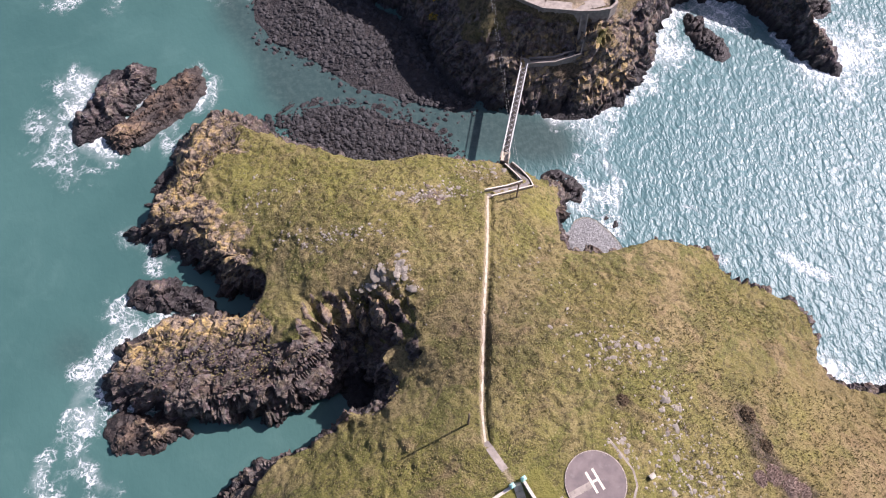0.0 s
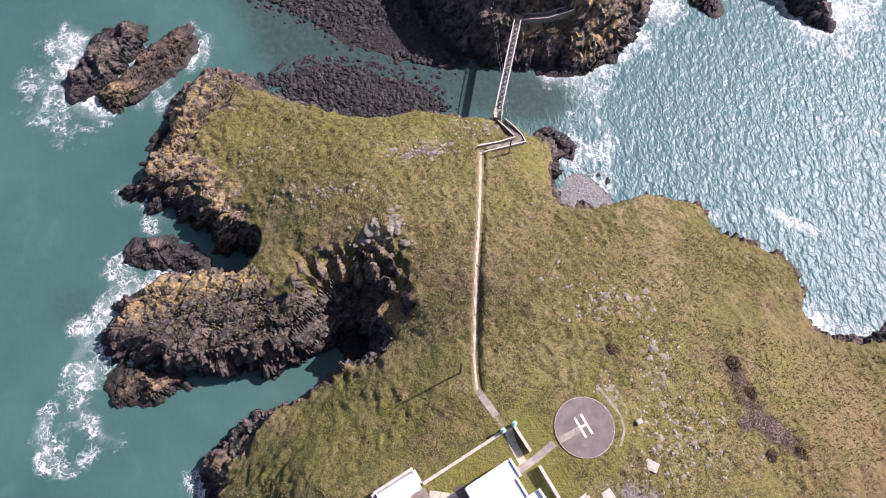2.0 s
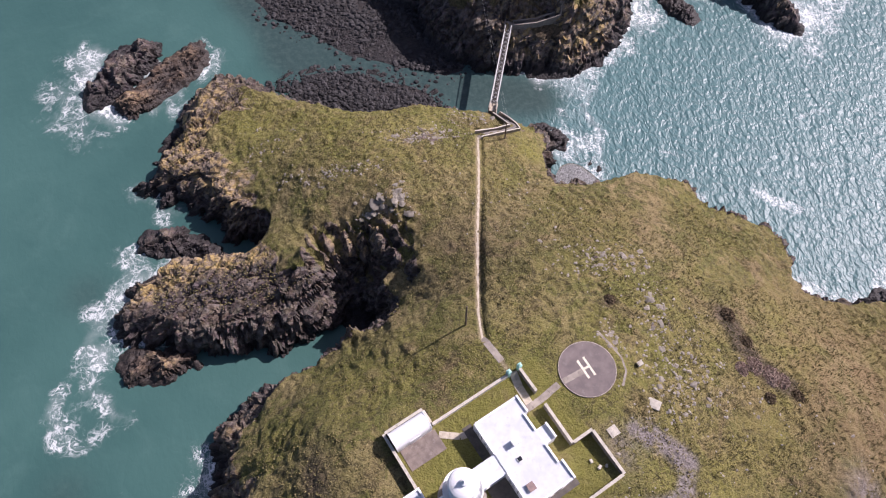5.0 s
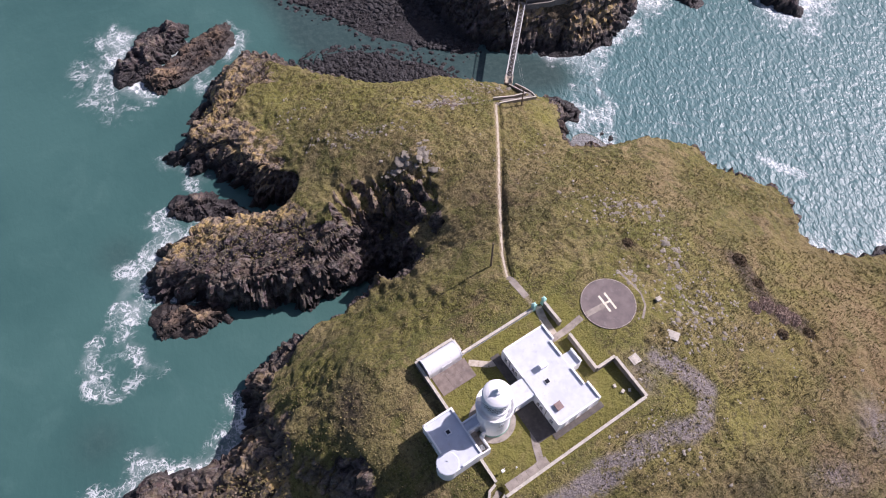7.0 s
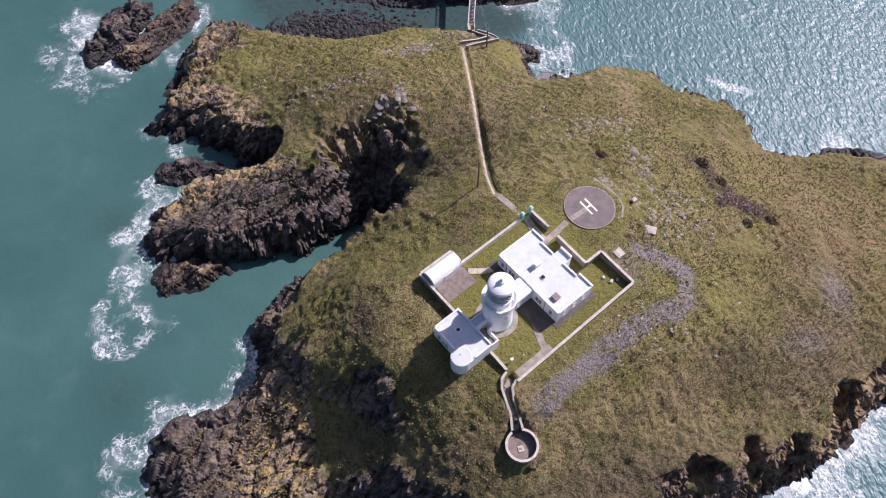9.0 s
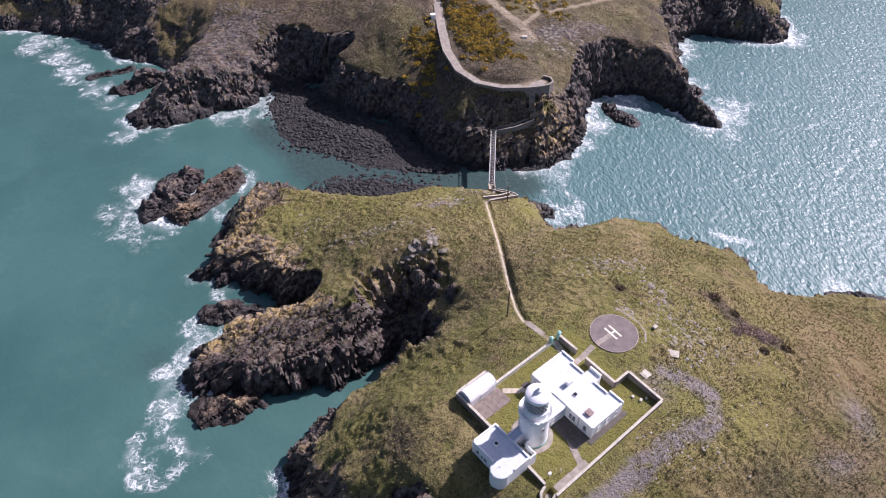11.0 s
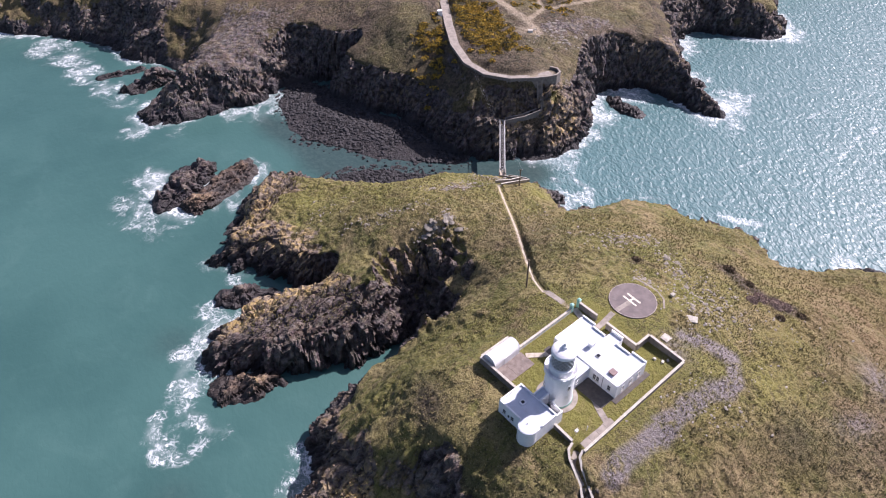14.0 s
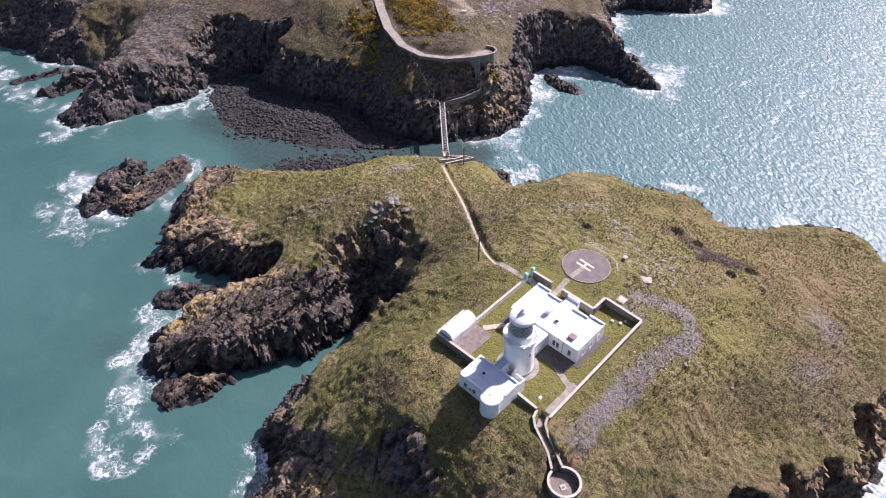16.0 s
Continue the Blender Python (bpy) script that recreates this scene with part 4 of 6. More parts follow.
SURF_EAST = [
    (45, 107, 7, 0.75), (42, 98, 6, 0.6), (41, 88, 7, 0.75), (44, 78, 5, 0.6), (37, 84, 5, 0.6), (60, 123, 6, 0.9), (70, 133, 7, 1.0), (34, 111.5, 4, 0.7), (88, 148, 10, 1.0), (112, 126, 10, 0.9), (121, 130, 11, 1.0), (116, 114, 7, 0.6), (119, 152, 9, 0.9), (118, 168, 8, 0.8), (128, 182, 9, 0.9), (148, 200, 8, 0.8),
    (182, 180, 10, 0.8), (90, 38, 5, 0.9), (112, 36, 6, 0.7), (78, -42, 8, 0.85), (92, -36, 8, 0.9), (66, -48, 8, 0.8), (71, 66, 3, 0.4), (130, 135, 10, 0.6),
]
# lines of breaking water: points, half width, strength
ROLLERS = [
    ([(-78, 57), (-82, 45), (-87, 38), (-90.5, 30), (-92.5, 22), (-90, 15.5), (-85, 14), (-81, 17)], 2.4, 0.70), ([(-83, 44), (-86, 36), (-85, 27), (-80, 21), (-76, 19)], 2.6, 0.66), ([(-86, 24), (-88, 17), (-82, 15)], 3.0, 0.42), ([(-78, 60), (-83, 52), (-88, 45)], 2.4, 0.5),
    ([(65, 131), (56.4, 120), (49.5, 112), (45.5, 98), (48, 90), (46, 80)], 1.7, 0.85), ([(84, 68.5), (89, 64.5), (95, 60)], 1.1, 1.1),
    ([(92.6, 88), (104, 90.5), (117, 94.4)], 0.7, 0.5), ([(149, 114), (159, 117), (169.5, 120)], 0.7, 0.6), ([(140, 85), (149, 91), (159, 96), (178, 104.5)], 0.8, 0.68), ([(210, 119), (228, 125.5)], 1.0, 0.75), ([(109, 70.6), (128, 77.6)], 0.6, 0.4), ([(58, 92), (62, 93.5)], 0.5, 0.5), ([(63, 82), (68, 81)], 0.5, 0.5),
]
SURF_NORTH = [(-160, 250, 10, 0.85), (-148, 236, 10, 0.9), (-140, 222, 9, 0.85), (-128, 203, 8, 0.75), (-120, 192, 7, 0.7), (-112, 166, 7, 0.7), (-96, 163, 6, 0.45), (-72, 170, 8, 0.7), (-60, 178, 8, 0.75), (-64, 168, 8, 0.65), (-56, 168, 7, 0.6), (-138, 214, 7, 0.7), (-185, 272, 12, 0.8)]
# how hard the sea breaks along each stretch of shore
BREAKERS = [(-105, 180, 26, 0.7), (-135, 225, 30, 0.85), (-180, 268, 40, 0.9), (-80, 105, 14, 0.25), (-84, 80, 10, 0.5), (-82, 45, 16, 0.75), (-75, -12, 20, 0.9), (-58, 4, 9, 0.55), (60, -48, 30, 0.9), (95, -30, 25, 0.9), (95, 36, 14, 0.6), (120, 20, 16, 0.7), (50, 118, 18, 0.85), (70, 142, 14, 0.85), (112, 132, 18, 0.95), (125, 175, 20, 0.9), (180, 185, 26, 0.9), (36, 88, 8, 0.6)]


def sea():
    """One sheet to the horizon, finer about the island."""
    near_x, near_y = np.arange(-240, 241, 1.2), np.arange(-110, 301, 1.2)
    far = np.array([300, 420, 700, 1200, 2400.0])
    xs, ys = np.r_[-far[::-1], near_x, far], np.r_[-far[::-1] - 20, near_y, far + 40]
    x, y = np.meshgrid(xs, ys, indexing="ij")
    d = np.maximum.reduce([inside_by(ISLAND, x, y), inside_by(MAIN_COAST, x, y), inside_by(BEACH, x, y), inside_by(rounded(SKERRY), x, y)])
    shore = np.exp(-np.clip(-d, 0, 99) / 2.6)
    blobs = 0
    for sx, sy, r, w in SURF + SURF_EAST + SURF_NORTH:
        blobs = np.maximum(blobs, w * np.exp(-((x - sx) ** 2 + (y - sy) ** 2) / (r * r)))
    force = 0
    for sx, sy, r, w in BREAKERS:
        force = np.maximum(force, w * np.exp(-((x - sx) ** 2 + (y - sy) ** 2) / (r * r)))
    reach = 3.8 + 1.6 * layers(x, y, 16, 2, 93)
    blobs = np.maximum(blobs, force * np.exp(-np.clip(-d, 0, 60) / reach) * (1.05 + 0.5 * layers(x, y, 9, 2, 95)))
    for ends, wide, w in ROLLERS:
        line, along = near_line(ends, x + 1.6 * layers(x, y, 8, 3, 98), y + 1.6 * layers(x, y, 8, 3, 99))
        blobs = np.maximum(blobs, w * (0.85 + 0.5 * layers(x, y, 6, 2, 96)) * np.exp(-(line / (wide + 0.4)) ** 2))
    foam = np.clip(blobs + 0.25 * shore * smooth01(blobs, 0.05, 0.4) + 0.10 * layers(x, y, 14, 3, 91) * (blobs > 0.1), 0, 1)
    strait = inside_by(rounded([(-46, 118), (-20, 112), (4, 104), (16, 99), (34, 96), (40, 104), (34, 114), (10, 118), (-8, 124), (-30, 136), (-48, 158), (-62, 168), (-66, 158), (-52, 138)]), x, y)
    cove = inside_by(rounded([(30, 66), (36, 65), (43, 69), (38, 76), (33, 74)]), x, y)
    shallow = np.maximum(smooth01(strait, -5, 5), 0.55 * smooth01(cove, -3, 2))
    shallow = np.maximum(shallow, 0.5 * np.exp(-((x + 90) ** 2 + (y - 52) ** 2) / 30))
    shallow = np.maximum(shallow, 0.5 * np.exp(-((x + 87) ** 2 + (y - 3) ** 2) / 30))
    # sunward east side, where the painted sheen, whitecaps and stronger waves go
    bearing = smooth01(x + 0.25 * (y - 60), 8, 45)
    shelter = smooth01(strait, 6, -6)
    co = np.stack([x.ravel(), y.ravel(), np.zeros(x.size)], 1)
    index = np.arange(x.size).reshape(x.shape)
    quads = np.stack([index[:-1, :-1], index[1:, :-1], index[1:, 1:], index[:-1, 1:]], -1).reshape(-1, 4)
    me = bpy.data.meshes.new("water")
    me.vertices.add(len(co))
    me.vertices.foreach_set("co", co.astype(np.float32).ravel())
    me.loops.add(quads.size)
    me.loops.foreach_set("vertex_index", quads.astype(np.int32).ravel())
    me.polygons.add(len(quads))
    me.polygons.foreach_set("loop_start", np.arange(0, quads.size, 4, dtype=np.int32))
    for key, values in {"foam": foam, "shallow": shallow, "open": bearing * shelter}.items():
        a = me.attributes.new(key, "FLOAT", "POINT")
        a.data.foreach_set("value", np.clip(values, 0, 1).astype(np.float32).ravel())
    me.update(calc_edges=True)
    me.materials.append(SEA)
    return tagged(new("water", me), "turquoise sea with surf and sun glitter", "sea", kind="structure")


sea()

# ---- lighthouse ----
def ground_at(x, y, height=None):
    return float((height or island_height)(np.array([[float(x)]]), np.array([[float(y)]]))[0][0, 0])


def window(parent, m, width, height, bars=1, label=""):
    """A sash window set in a wall: frame, panes and sill; x along the wall, y outwards."""
    def placed(bm):
        bm.transform(m)
        return bm

    rim = bmesh.new()
    w, h, t = width / 2, height / 2, 0.07
    for a, b, c, d in ((-w, -w + t, -h, h), (w - t, w, -h, h), (-w + t, w - t, h - t, h), (-w + t, w - t, -h, -h + t), (-w + t, w - t, -0.03, 0.03)):
        box(rim, a, b, -0.02, 0.06, c, d)
    win = part("window", placed(rim), WHITE, parent, label or "white sash window")
    for k in range(bars):
        x0, x1 = -w + t + (2 * w - 2 * t) * k / bars, -w + t + (2 * w - 2 * t) * (k + 1) / bars
        part("pane", placed(block(x0 + 0.015, x1 - 0.015, -0.015, 0.012, -h + t, h - t)), GLASS, win)
    part("sill", placed(block(-w - 0.08, w + 0.08, -0.02, 0.14, -h - 0.09, -h, 0.015)), STONE, win)
    return win


def lighthouse():
    top = thing("lighthouse", COMPOUND, "white round lighthouse tower with a lattice lantern and domed cap", "lighthouse")
    part("tower", lathe([(0, 0.5), (3.14, 0.5), (3.08, 0.9), (2.92, 7.9), (2.98, 8.0), (3.1, 8.25), (3.1, 8.4), (0, 8.4)], 64), WHITE, top, smooth=False)
    part("plinth", lathe([(0, -0.5), (3.24, -0.5), (3.24, 0.42), (3.15, 0.5), (0, 0.5)], 64), GREEN, top, "pale green painted plinth")
    part("gallery", lathe([(2.3, 8.4), (3.1, 8.4), (3.36, 8.62), (3.36, 8.78), (2.3, 8.78)], 64), WHITE, top)
    rail = part("gallery_parapet", lathe([(3.18, 8.78), (3.34, 8.78), (3.34, 9.26), (3.18, 9.26), (3.18, 8.78)], 64), WHITE, top, "white solid gallery parapet")
    part("top_rail", lathe([(3.16, 9.58), (3.36, 9.58), (3.36, 9.72), (3.16, 9.72), (3.16, 9.58)], 64), WHITE, rail)
    for k in range(20):
        a = 2 * math.pi * (k + 0.5) / 20
        bm = block(3.18, 3.34, -0.16, 0.16, 9.26, 9.58)
        bm.transform(Matrix.Rotation(a, 4, "Z"))
        part("baluster", bm, WHITE, rail)
    part("lantern_wall", lathe([(0, 8.74), (2.42, 8.74), (2.42, 10.55), (2.52, 10.6), (2.52, 10.75), (2.36, 10.8), (0, 10.8)], 64), WHITE, top)
    part("lantern_glazing", lathe([(2.2, 10.8), (2.2, 14.15)], 48), GLASS, top, "dark lantern glass")
    part("lens", lathe([(0, 10.8), (0.7, 10.9), (1.1, 11.8), (1.15, 12.5), (1.1, 13.2), (0.7, 13.9), (0, 14.0)], 32), STEEL, top)
    lattice = part("lantern_frame", lathe([(2.2, 10.78), (2.32, 10.78), (2.32, 10.94), (2.2, 10.94), (2.2, 10.78)], 48), WHITE, top, "white diagonal lattice glazing bars")
    for k in range(18):
        for way in (1, -1):
            bm = bmesh.new()
            spot = None
            for i in range(9):
                a = 2 * math.pi * (k + way * 3.0 * i / 8) / 18
                q = (2.25 * math.cos(a), 2.25 * math.sin(a), 10.85 + 3.3 * i / 8)
                if spot:
                    rod(bm, spot, q, 0.055, 4)
                spot = q
            part("glazing_bar", bm, WHITE, lattice)
    part("eaves", lathe([(2.1, 14.1), (2.36, 14.1), (2.48, 14.2), (2.48, 14.4), (2.4, 14.46), (2.1, 14.46)], 64), WHITE, top)
    part("dome", lathe([(2.50, 14.42), (2.47, 14.62), (2.32, 14.86), (1.90, 15.12), (1.40, 15.32), (0.80, 15.46), (0.64, 15.48), (0.56, 15.98), (0, 16.3)], 64), WHITE, top, "white domed lantern roof", smooth=False)
    part("vent_cowl", lathe([(0, 16.2), (0.22, 16.2), (0.28, 16.34), (0.2, 16.5), (0.05, 16.58), (0.03, 17.3), (0, 17.3)], 24), WHITE, top, smooth=True)
    for ang, z in ((-100, 6.1), (-20, 3.6), (150, 5.0)):
        r = 2.97
        window(top, pose(0, 0, 0, rz=ang + 90) @ Matrix.Translation((0, -r, z)) @ pose(0, 0, 0, rz=180), 0.75, 1.05, 2, "small tower window")
    return top


lighthouse()


# ---- dwelling and service building ----
def parapet(name, parent, runs, z, high=0.45, thick=0.28, material=None, cap=True):
    """Low walls round a flat roof; each run is one part with its capping."""
    for x0, y0, x1, y1 in runs:
        a, b = Vector((x0, y0, 0)), Vector((x1, y1, 0))
        along = b - a
        m = Matrix.Translation((a + b) / 2) @ Matrix.Rotation(math.atan2(along.y, along.x), 4, "Z")
        bm = block(-along.length / 2, along.length / 2, -thick / 2, thick / 2, z, z + high)
        bm.transform(m)
        wall = part(name, bm, material or WHITE, parent)
        if cap:
            bm = block(-along.length / 2 - 0.04, along.length / 2 + 0.04, -thick / 2 - 0.05, thick / 2 + 0.05, z + high, z + high + 0.09, 0.02)
            bm.transform(m)
            part("capping", bm, material or WHITE, wall)


def dwelling():
    top = thing("keepers_dwelling", COMPOUND, "flat-roofed white keepers' dwelling with low parapets", "house")
    e0, e1, em, n0, n1, h = 8.3, 17.7, 16.9, -8.2, 8.8, 3.65
    part("wall", block(e0, em, n0, n1, -0.6, h), WHITE, top)
    part("end_bay", block(em, e1, 5.4, n1, -0.6, h), WHITE, top)
    part("end_bay", block(em, e1, n0, -4.6, -0.6, h), WHITE, top)
    part("porch", block(em, 19.2, -0.95, 2.0, -0.6, h - 0.25), WHITE, top)
    link = part("link_corridor", block(2.4, e0, -1.2, 2.5, -0.6, h - 0.35), WHITE, top, "white covered way to the tower")
    part("link_roof", block(2.4, e0 - 0.02, -1.3, 2.6, h - 0.35, h - 0.17, 0.03), ROOF, link)
    part("roof", block(e0 + 0.1, em - 0.1, n0 + 0.1, n1 - 0.1, h, h + 0.08), ROOF, top, "white flat roof membrane")
    part("roof", block(em - 0.1, e1 - 0.1, 5.5, n1 - 0.1, h, h + 0.083), ROOF, top)
    part("roof", block(em - 0.1, e1 - 0.1, n0 + 0.1, -4.7, h, h + 0.083), ROOF, top)
    part("roof", block(em, 19.1, -0.85, 1.9, h - 0.25, h - 0.17), ROOF, top)
    parapet("parapet", top, [(e1 - 0.14, 5.4, e1 - 0.14, n1), (em - 0.14, 2.0, em - 0.14, 5.4), (em - 0.14, -4.6, em - 0.14, -0.95), (e1 - 0.14, n0, e1 - 0.14, -4.6), (19.06, -0.95, 19.06, 2.0)], h, 0.38)
    parapet("parapet", top, [(e0 + 0.14, n0 + 0.2, e0 + 0.14, -1.2), (e0 + 0.14, 2.5, e0 + 0.14, n1 - 0.2), (e0 + 0.3, n1 - 0.14, e1 - 0.3, n1 - 0.14), (e0 + 0.3, n0 + 0.14, e1 - 0.3, n0 + 0.14)], h, 0.16)
    face = pose(e0, 0, 0, rz=90)
    for n, z, w, bars in ((-2.6, 1.75, 0.8, 2), (-3.5, 1.75, 0.8, 2), (-6.4, 1.75, 0.9, 2), (4.2, 1.75, 0.8, 2), (5.1, 1.75, 0.8, 2), (7.4, 1.75, 0.9, 2)):
        window(top, face @ Matrix.Translation((n, 0, z)), w, 1.5, bars)
    part("drain_pipe", rod(bmesh.new(), (e0 - 0.07, -4.7, -0.4), (e0 - 0.07, -4.7, 3.6), 0.06, 8), DARK, top, "dark drain pipe")
    part("drain_pipe", rod(bmesh.new(), (e0 - 0.07, 6.2, -0.4), (e0 - 0.07, 6.2, 3.6), 0.06, 8), DARK, top, "dark drain pipe")
    side = pose(0, n0, 0)
    for e in (10.4, 13.0, 15.6):
        window(top, side @ Matrix.Translation((e, 0, 1.75)) @ pose(0, 0, 0, rz=180), 0.95, 1.5, 2)
    link_face = pose(0, -1.2, 0)
    window(top, link_face @ Matrix.Translation((4.6, 0, 1.7)) @ pose(0, 0, 0, rz=180), 0.8, 1.2, 2)
    stack = part("chimney", block(11.9, 13.3, 1.7, 2.6, h, h + 1.25, 0.03), WHITE, top, "white chimney stack")
    part("chimney_cap", block(11.8, 13.4, 1.6, 2.7, h + 1.25, h + 1.4, 0.02), WHITE, stack)
    hatch = part("skylight", block(11.1, 12.0, -1.0, -0.1, h, h + 0.3, 0.02), STEEL, top)
    part("pane", block(11.18, 11.92, -0.92, -0.18, h + 0.3, h + 0.33), GLASS, hatch)
    flue = part("roof_hatch", block(9.8, 11.0, -6.0, -4.7, h, h + 0.55, 0.04), PINK, top, "brown boxed roof hatch")
    part("hatch_lid", block(9.72, 11.08, -6.08, -4.62, h + 0.55, h + 0.63, 0.02), PINK, flue)
    return top


def service_building():
    top = thing("service_building", COMPOUND, "flat-roofed white service building with a rounded bow end", "building")
    h = 3.75
    part("wall", block(-11.7, -5.6, -4.7, 5.0, -1.2, h), WHITE, top)
    part("bow_wall", lathe([(0, -1.6), (2.0, -1.6), (2.0, h + 0.12), (0, h + 0.12)], 48, centre=(-11.5, -2.75)), WHITE, top, "rounded white bow end")
    part("link", block(-5.6, -2.2, -0.3, 1.7, -0.6, h - 0.15), WHITE, top)
    part("link_roof", block(-5.58, -2.75, -0.05, 1.45, h - 0.15, h - 0.07), ROOF, top)
    part("roof", block(-11.5, -5.85, -4.5, 4.8, h, h + 0.06), ROOF, top, "white flat roof membrane")
    part("bow_roof", lathe([(0, h + 0.12), (1.98, h + 0.12), (1.9, h + 0.19), (0, h + 0.19)], 48, centre=(-11.5, -2.75)), ROOF, top)
    parapet("parapet", top, [(-11.56, -0.7, -11.56, 5.0), (-11.7, 4.86, -5.6, 4.86), (-5.74, 1.7, -5.74, 4.7), (-5.74, -4.5, -5.74, -0.3), (-9.6, -4.6, -5.6, -4.6)], h, 0.32, 0.24)
    parapet("parapet", top, [(-5.6, 1.58, -2.7, 1.58), (-5.6, -0.18, -2.7, -0.18)], h - 0.15, 0.3, 0.22)
    # small open light-well beside the tower
    for x0, x1, y0, y1 in ((-4.05, -3.8, -4.7, -1.6), (-5.6, -4.05, -4.7, -4.45), (-4.05, -2.9, -1.85, -1.6)):
        part("well_wall", block(x0, x1, y0, y1, -0.5, h - 0.35), WHITE, top)
    part("well_floor", block(-5.6, -4.05, -4.45, -0.3, -0.4, 1.6), CONCRETE, top)
    part("water_tank", block(-5.2, -4.4, -3.9, -3.0, 1.6, 2.2, 0.05), STEEL, top, "pale water tank in the light-well")
    sky_light = part("skylight", block(-9.05, -8.0, 1.1, 2.15, h + 0.06, h + 0.34, 0.03), WHITE, top)
    part("pane", block(-8.85, -8.2, 1.3, 1.95, h + 0.34, h + 0.37), GLASS, sky_light)
    part("roof_vent", rod(bmesh.new(), (-11.3, -2.4, h + 0.19), (-11.3, -2.4, h + 0.45), 0.1, 10), STEEL, top)
    face = pose(-11.7, 0, 0, rz=90)
    for n in (3.4, 1.2):
        window(top, face @ Matrix.Translation((n, 0, 1.9)), 0.9, 1.2, 1)
    part("door", block(-11.76, -11.68, 2.0, 2.4, 1.2, 1.9, 0.01), DARK, top)
    return top


def shed():
    top = thing("store_shed", COMPOUND, "white barrel-roofed store shed on a concrete yard", "shed")
    x0, x1, y0, y1 = -5.3, 2.0, 12.7, 16.2
    w, mid, spring = (y1 - y0) / 2, (y0 + y1) / 2, 1.5
    prof = [(y0, -0.4), (y0, spring)] + [(mid - w * math.cos(math.pi * k / 20), spring + 1.75 * math.sin(math.pi * k / 20)) for k in range(1, 20)] + [(y1, spring), (y1, -0.4)]
    bm = bmesh.new()
    a, b = [bm.verts.new((x0, y, z)) for y, z in prof], [bm.verts.new((x1, y, z)) for y, z in prof]
    bm.faces.new(a), bm.faces.new(list(reversed(b)))
    for i in range(len(prof)):
        j = (i + 1) % len(prof)
        bm.faces.new((a[i], b[i], b[j], a[j]))
    bmesh.ops.recalc_face_normals(bm, faces=bm.faces)
    part("shell", bm, WHITE, top)
    for x in (x0 - 0.06, x1 - 0.1):
        bm = bmesh.new()
        for k in range(20):
            p, q = math.pi * k / 20, math.pi * (k + 1) / 20
            pts = [(mid - r * math.cos(t), spring + (1.75 + r - w) * math.sin(t)) for r, t in ((w, p), (w + 0.07, p), (w + 0.07, q), (w, q))]
            f = [bm.verts.new((x, y, z)) for y, z in pts]
            g = [bm.verts.new((x + 0.16, y, z)) for y, z in pts]
            bm.faces.new(f), bm.faces.new(list(reversed(g)))
            for i in range(4):
                bm.faces.new((f[i], g[i], g[(i + 1) % 4], f[(i + 1) % 4]))
        bmesh.ops.remove_doubles(bm, verts=bm.verts, dist=1e-4)
        bmesh.ops.recalc_face_normals(bm, faces=bm.faces)
        part("verge", bm, WHITE, top)
    part("door", block(-2.6, -0.4, y0 - 0.06, y0 + 0.04, -0.05, 2.0, 0.01), WHITE, top, "white double door")
    return top


dwelling(), service_building(), shed()


# ---- yard walls, gate and paving ----
def wall_run(name, points, height, thick, label, wall=None, cap=None, group="", m=None, sink=1.0, category="wall", lip=0.06):
    """A wall along a line of (x, y, top z) points, with a capping of its own."""
    top = thing(name, m or Matrix(), label, category, group)
    pts = [Vector(p) for p in points]

    def ribbon(half, low, high):
        bm = bmesh.new()
        rows = []
        for i, p in enumerate(pts):
            d0 = (p - pts[i - 1]).to_2d().normalized() if i else (pts[1] - p).to_2d().normalized()
            d1 = (pts[i + 1] - p).to_2d().normalized() if i < len(pts) - 1 else d0
            t = (d0 + d1).normalized()
            k = half / max(0.5, t.dot(d0))
            side = Vector((-t.y, t.x)) * k
            rows.append([bm.verts.new((p.x + s * side.x, p.y + s * side.y, p.z + z)) for s, z in ((-1, low), (1, low), (1, high), (-1, high))])
        for p, q in zip(rows[:-1], rows[1:]):
            for i in range(4):
                bm.faces.new((p[i], q[i], q[(i + 1) % 4], p[(i + 1) % 4]))
        bm.faces.new(list(reversed(rows[0]))), bm.faces.new(rows[-1])
        bmesh.ops.recalc_face_normals(bm, faces=bm.faces)
        return bm

    part("masonry", ribbon(thick / 2, -height - sink, -0.12), wall or SLATE, top)
    part("coping", ribbon(thick / 2 + lip, -0.12, 0.0), cap or STONE, top, "pale worn coping")
    return top


YARD = "yard walls"
for pts in (
    [(-5.9, 5.1, 1.9), (-5.9, 16.5, 1.9)],
    [(-5.6, 16.5, 1.9), (2.3, 16.5, 1.95)],
    [(2.3, 16.2, 1.95), (2.3, 13.65, 1.95)],
    [(2.55, 13.4, 1.05), (19.2, 13.4, 1.15)],
    [(21.7, 13.0, 1.9), (21.7, 7.9, 1.9)],
    [(21.6, 5.1, 1.9), (21.4, -3.2, 1.95)],
    [(21.65, -3.2, 1.95), (25.8, -3.2, 1.95)],
    [(25.8, -3.45, 1.95), (25.8, -12.3, 1.5)],
    [(25.55, -12.3, 1.5), (-5.8, -12.3, 0.75)],
    [(-5.95, -4.8, 1.4), (-5.9, -9.4, 0.95)],
):
    wall_run("yard_wall", pts, 1.9, 0.42, "rendered stone yard wall with a pale coping", WHITE if pts[0][1] == 13.4 else SLATE, STONE, YARD, COMPOUND)


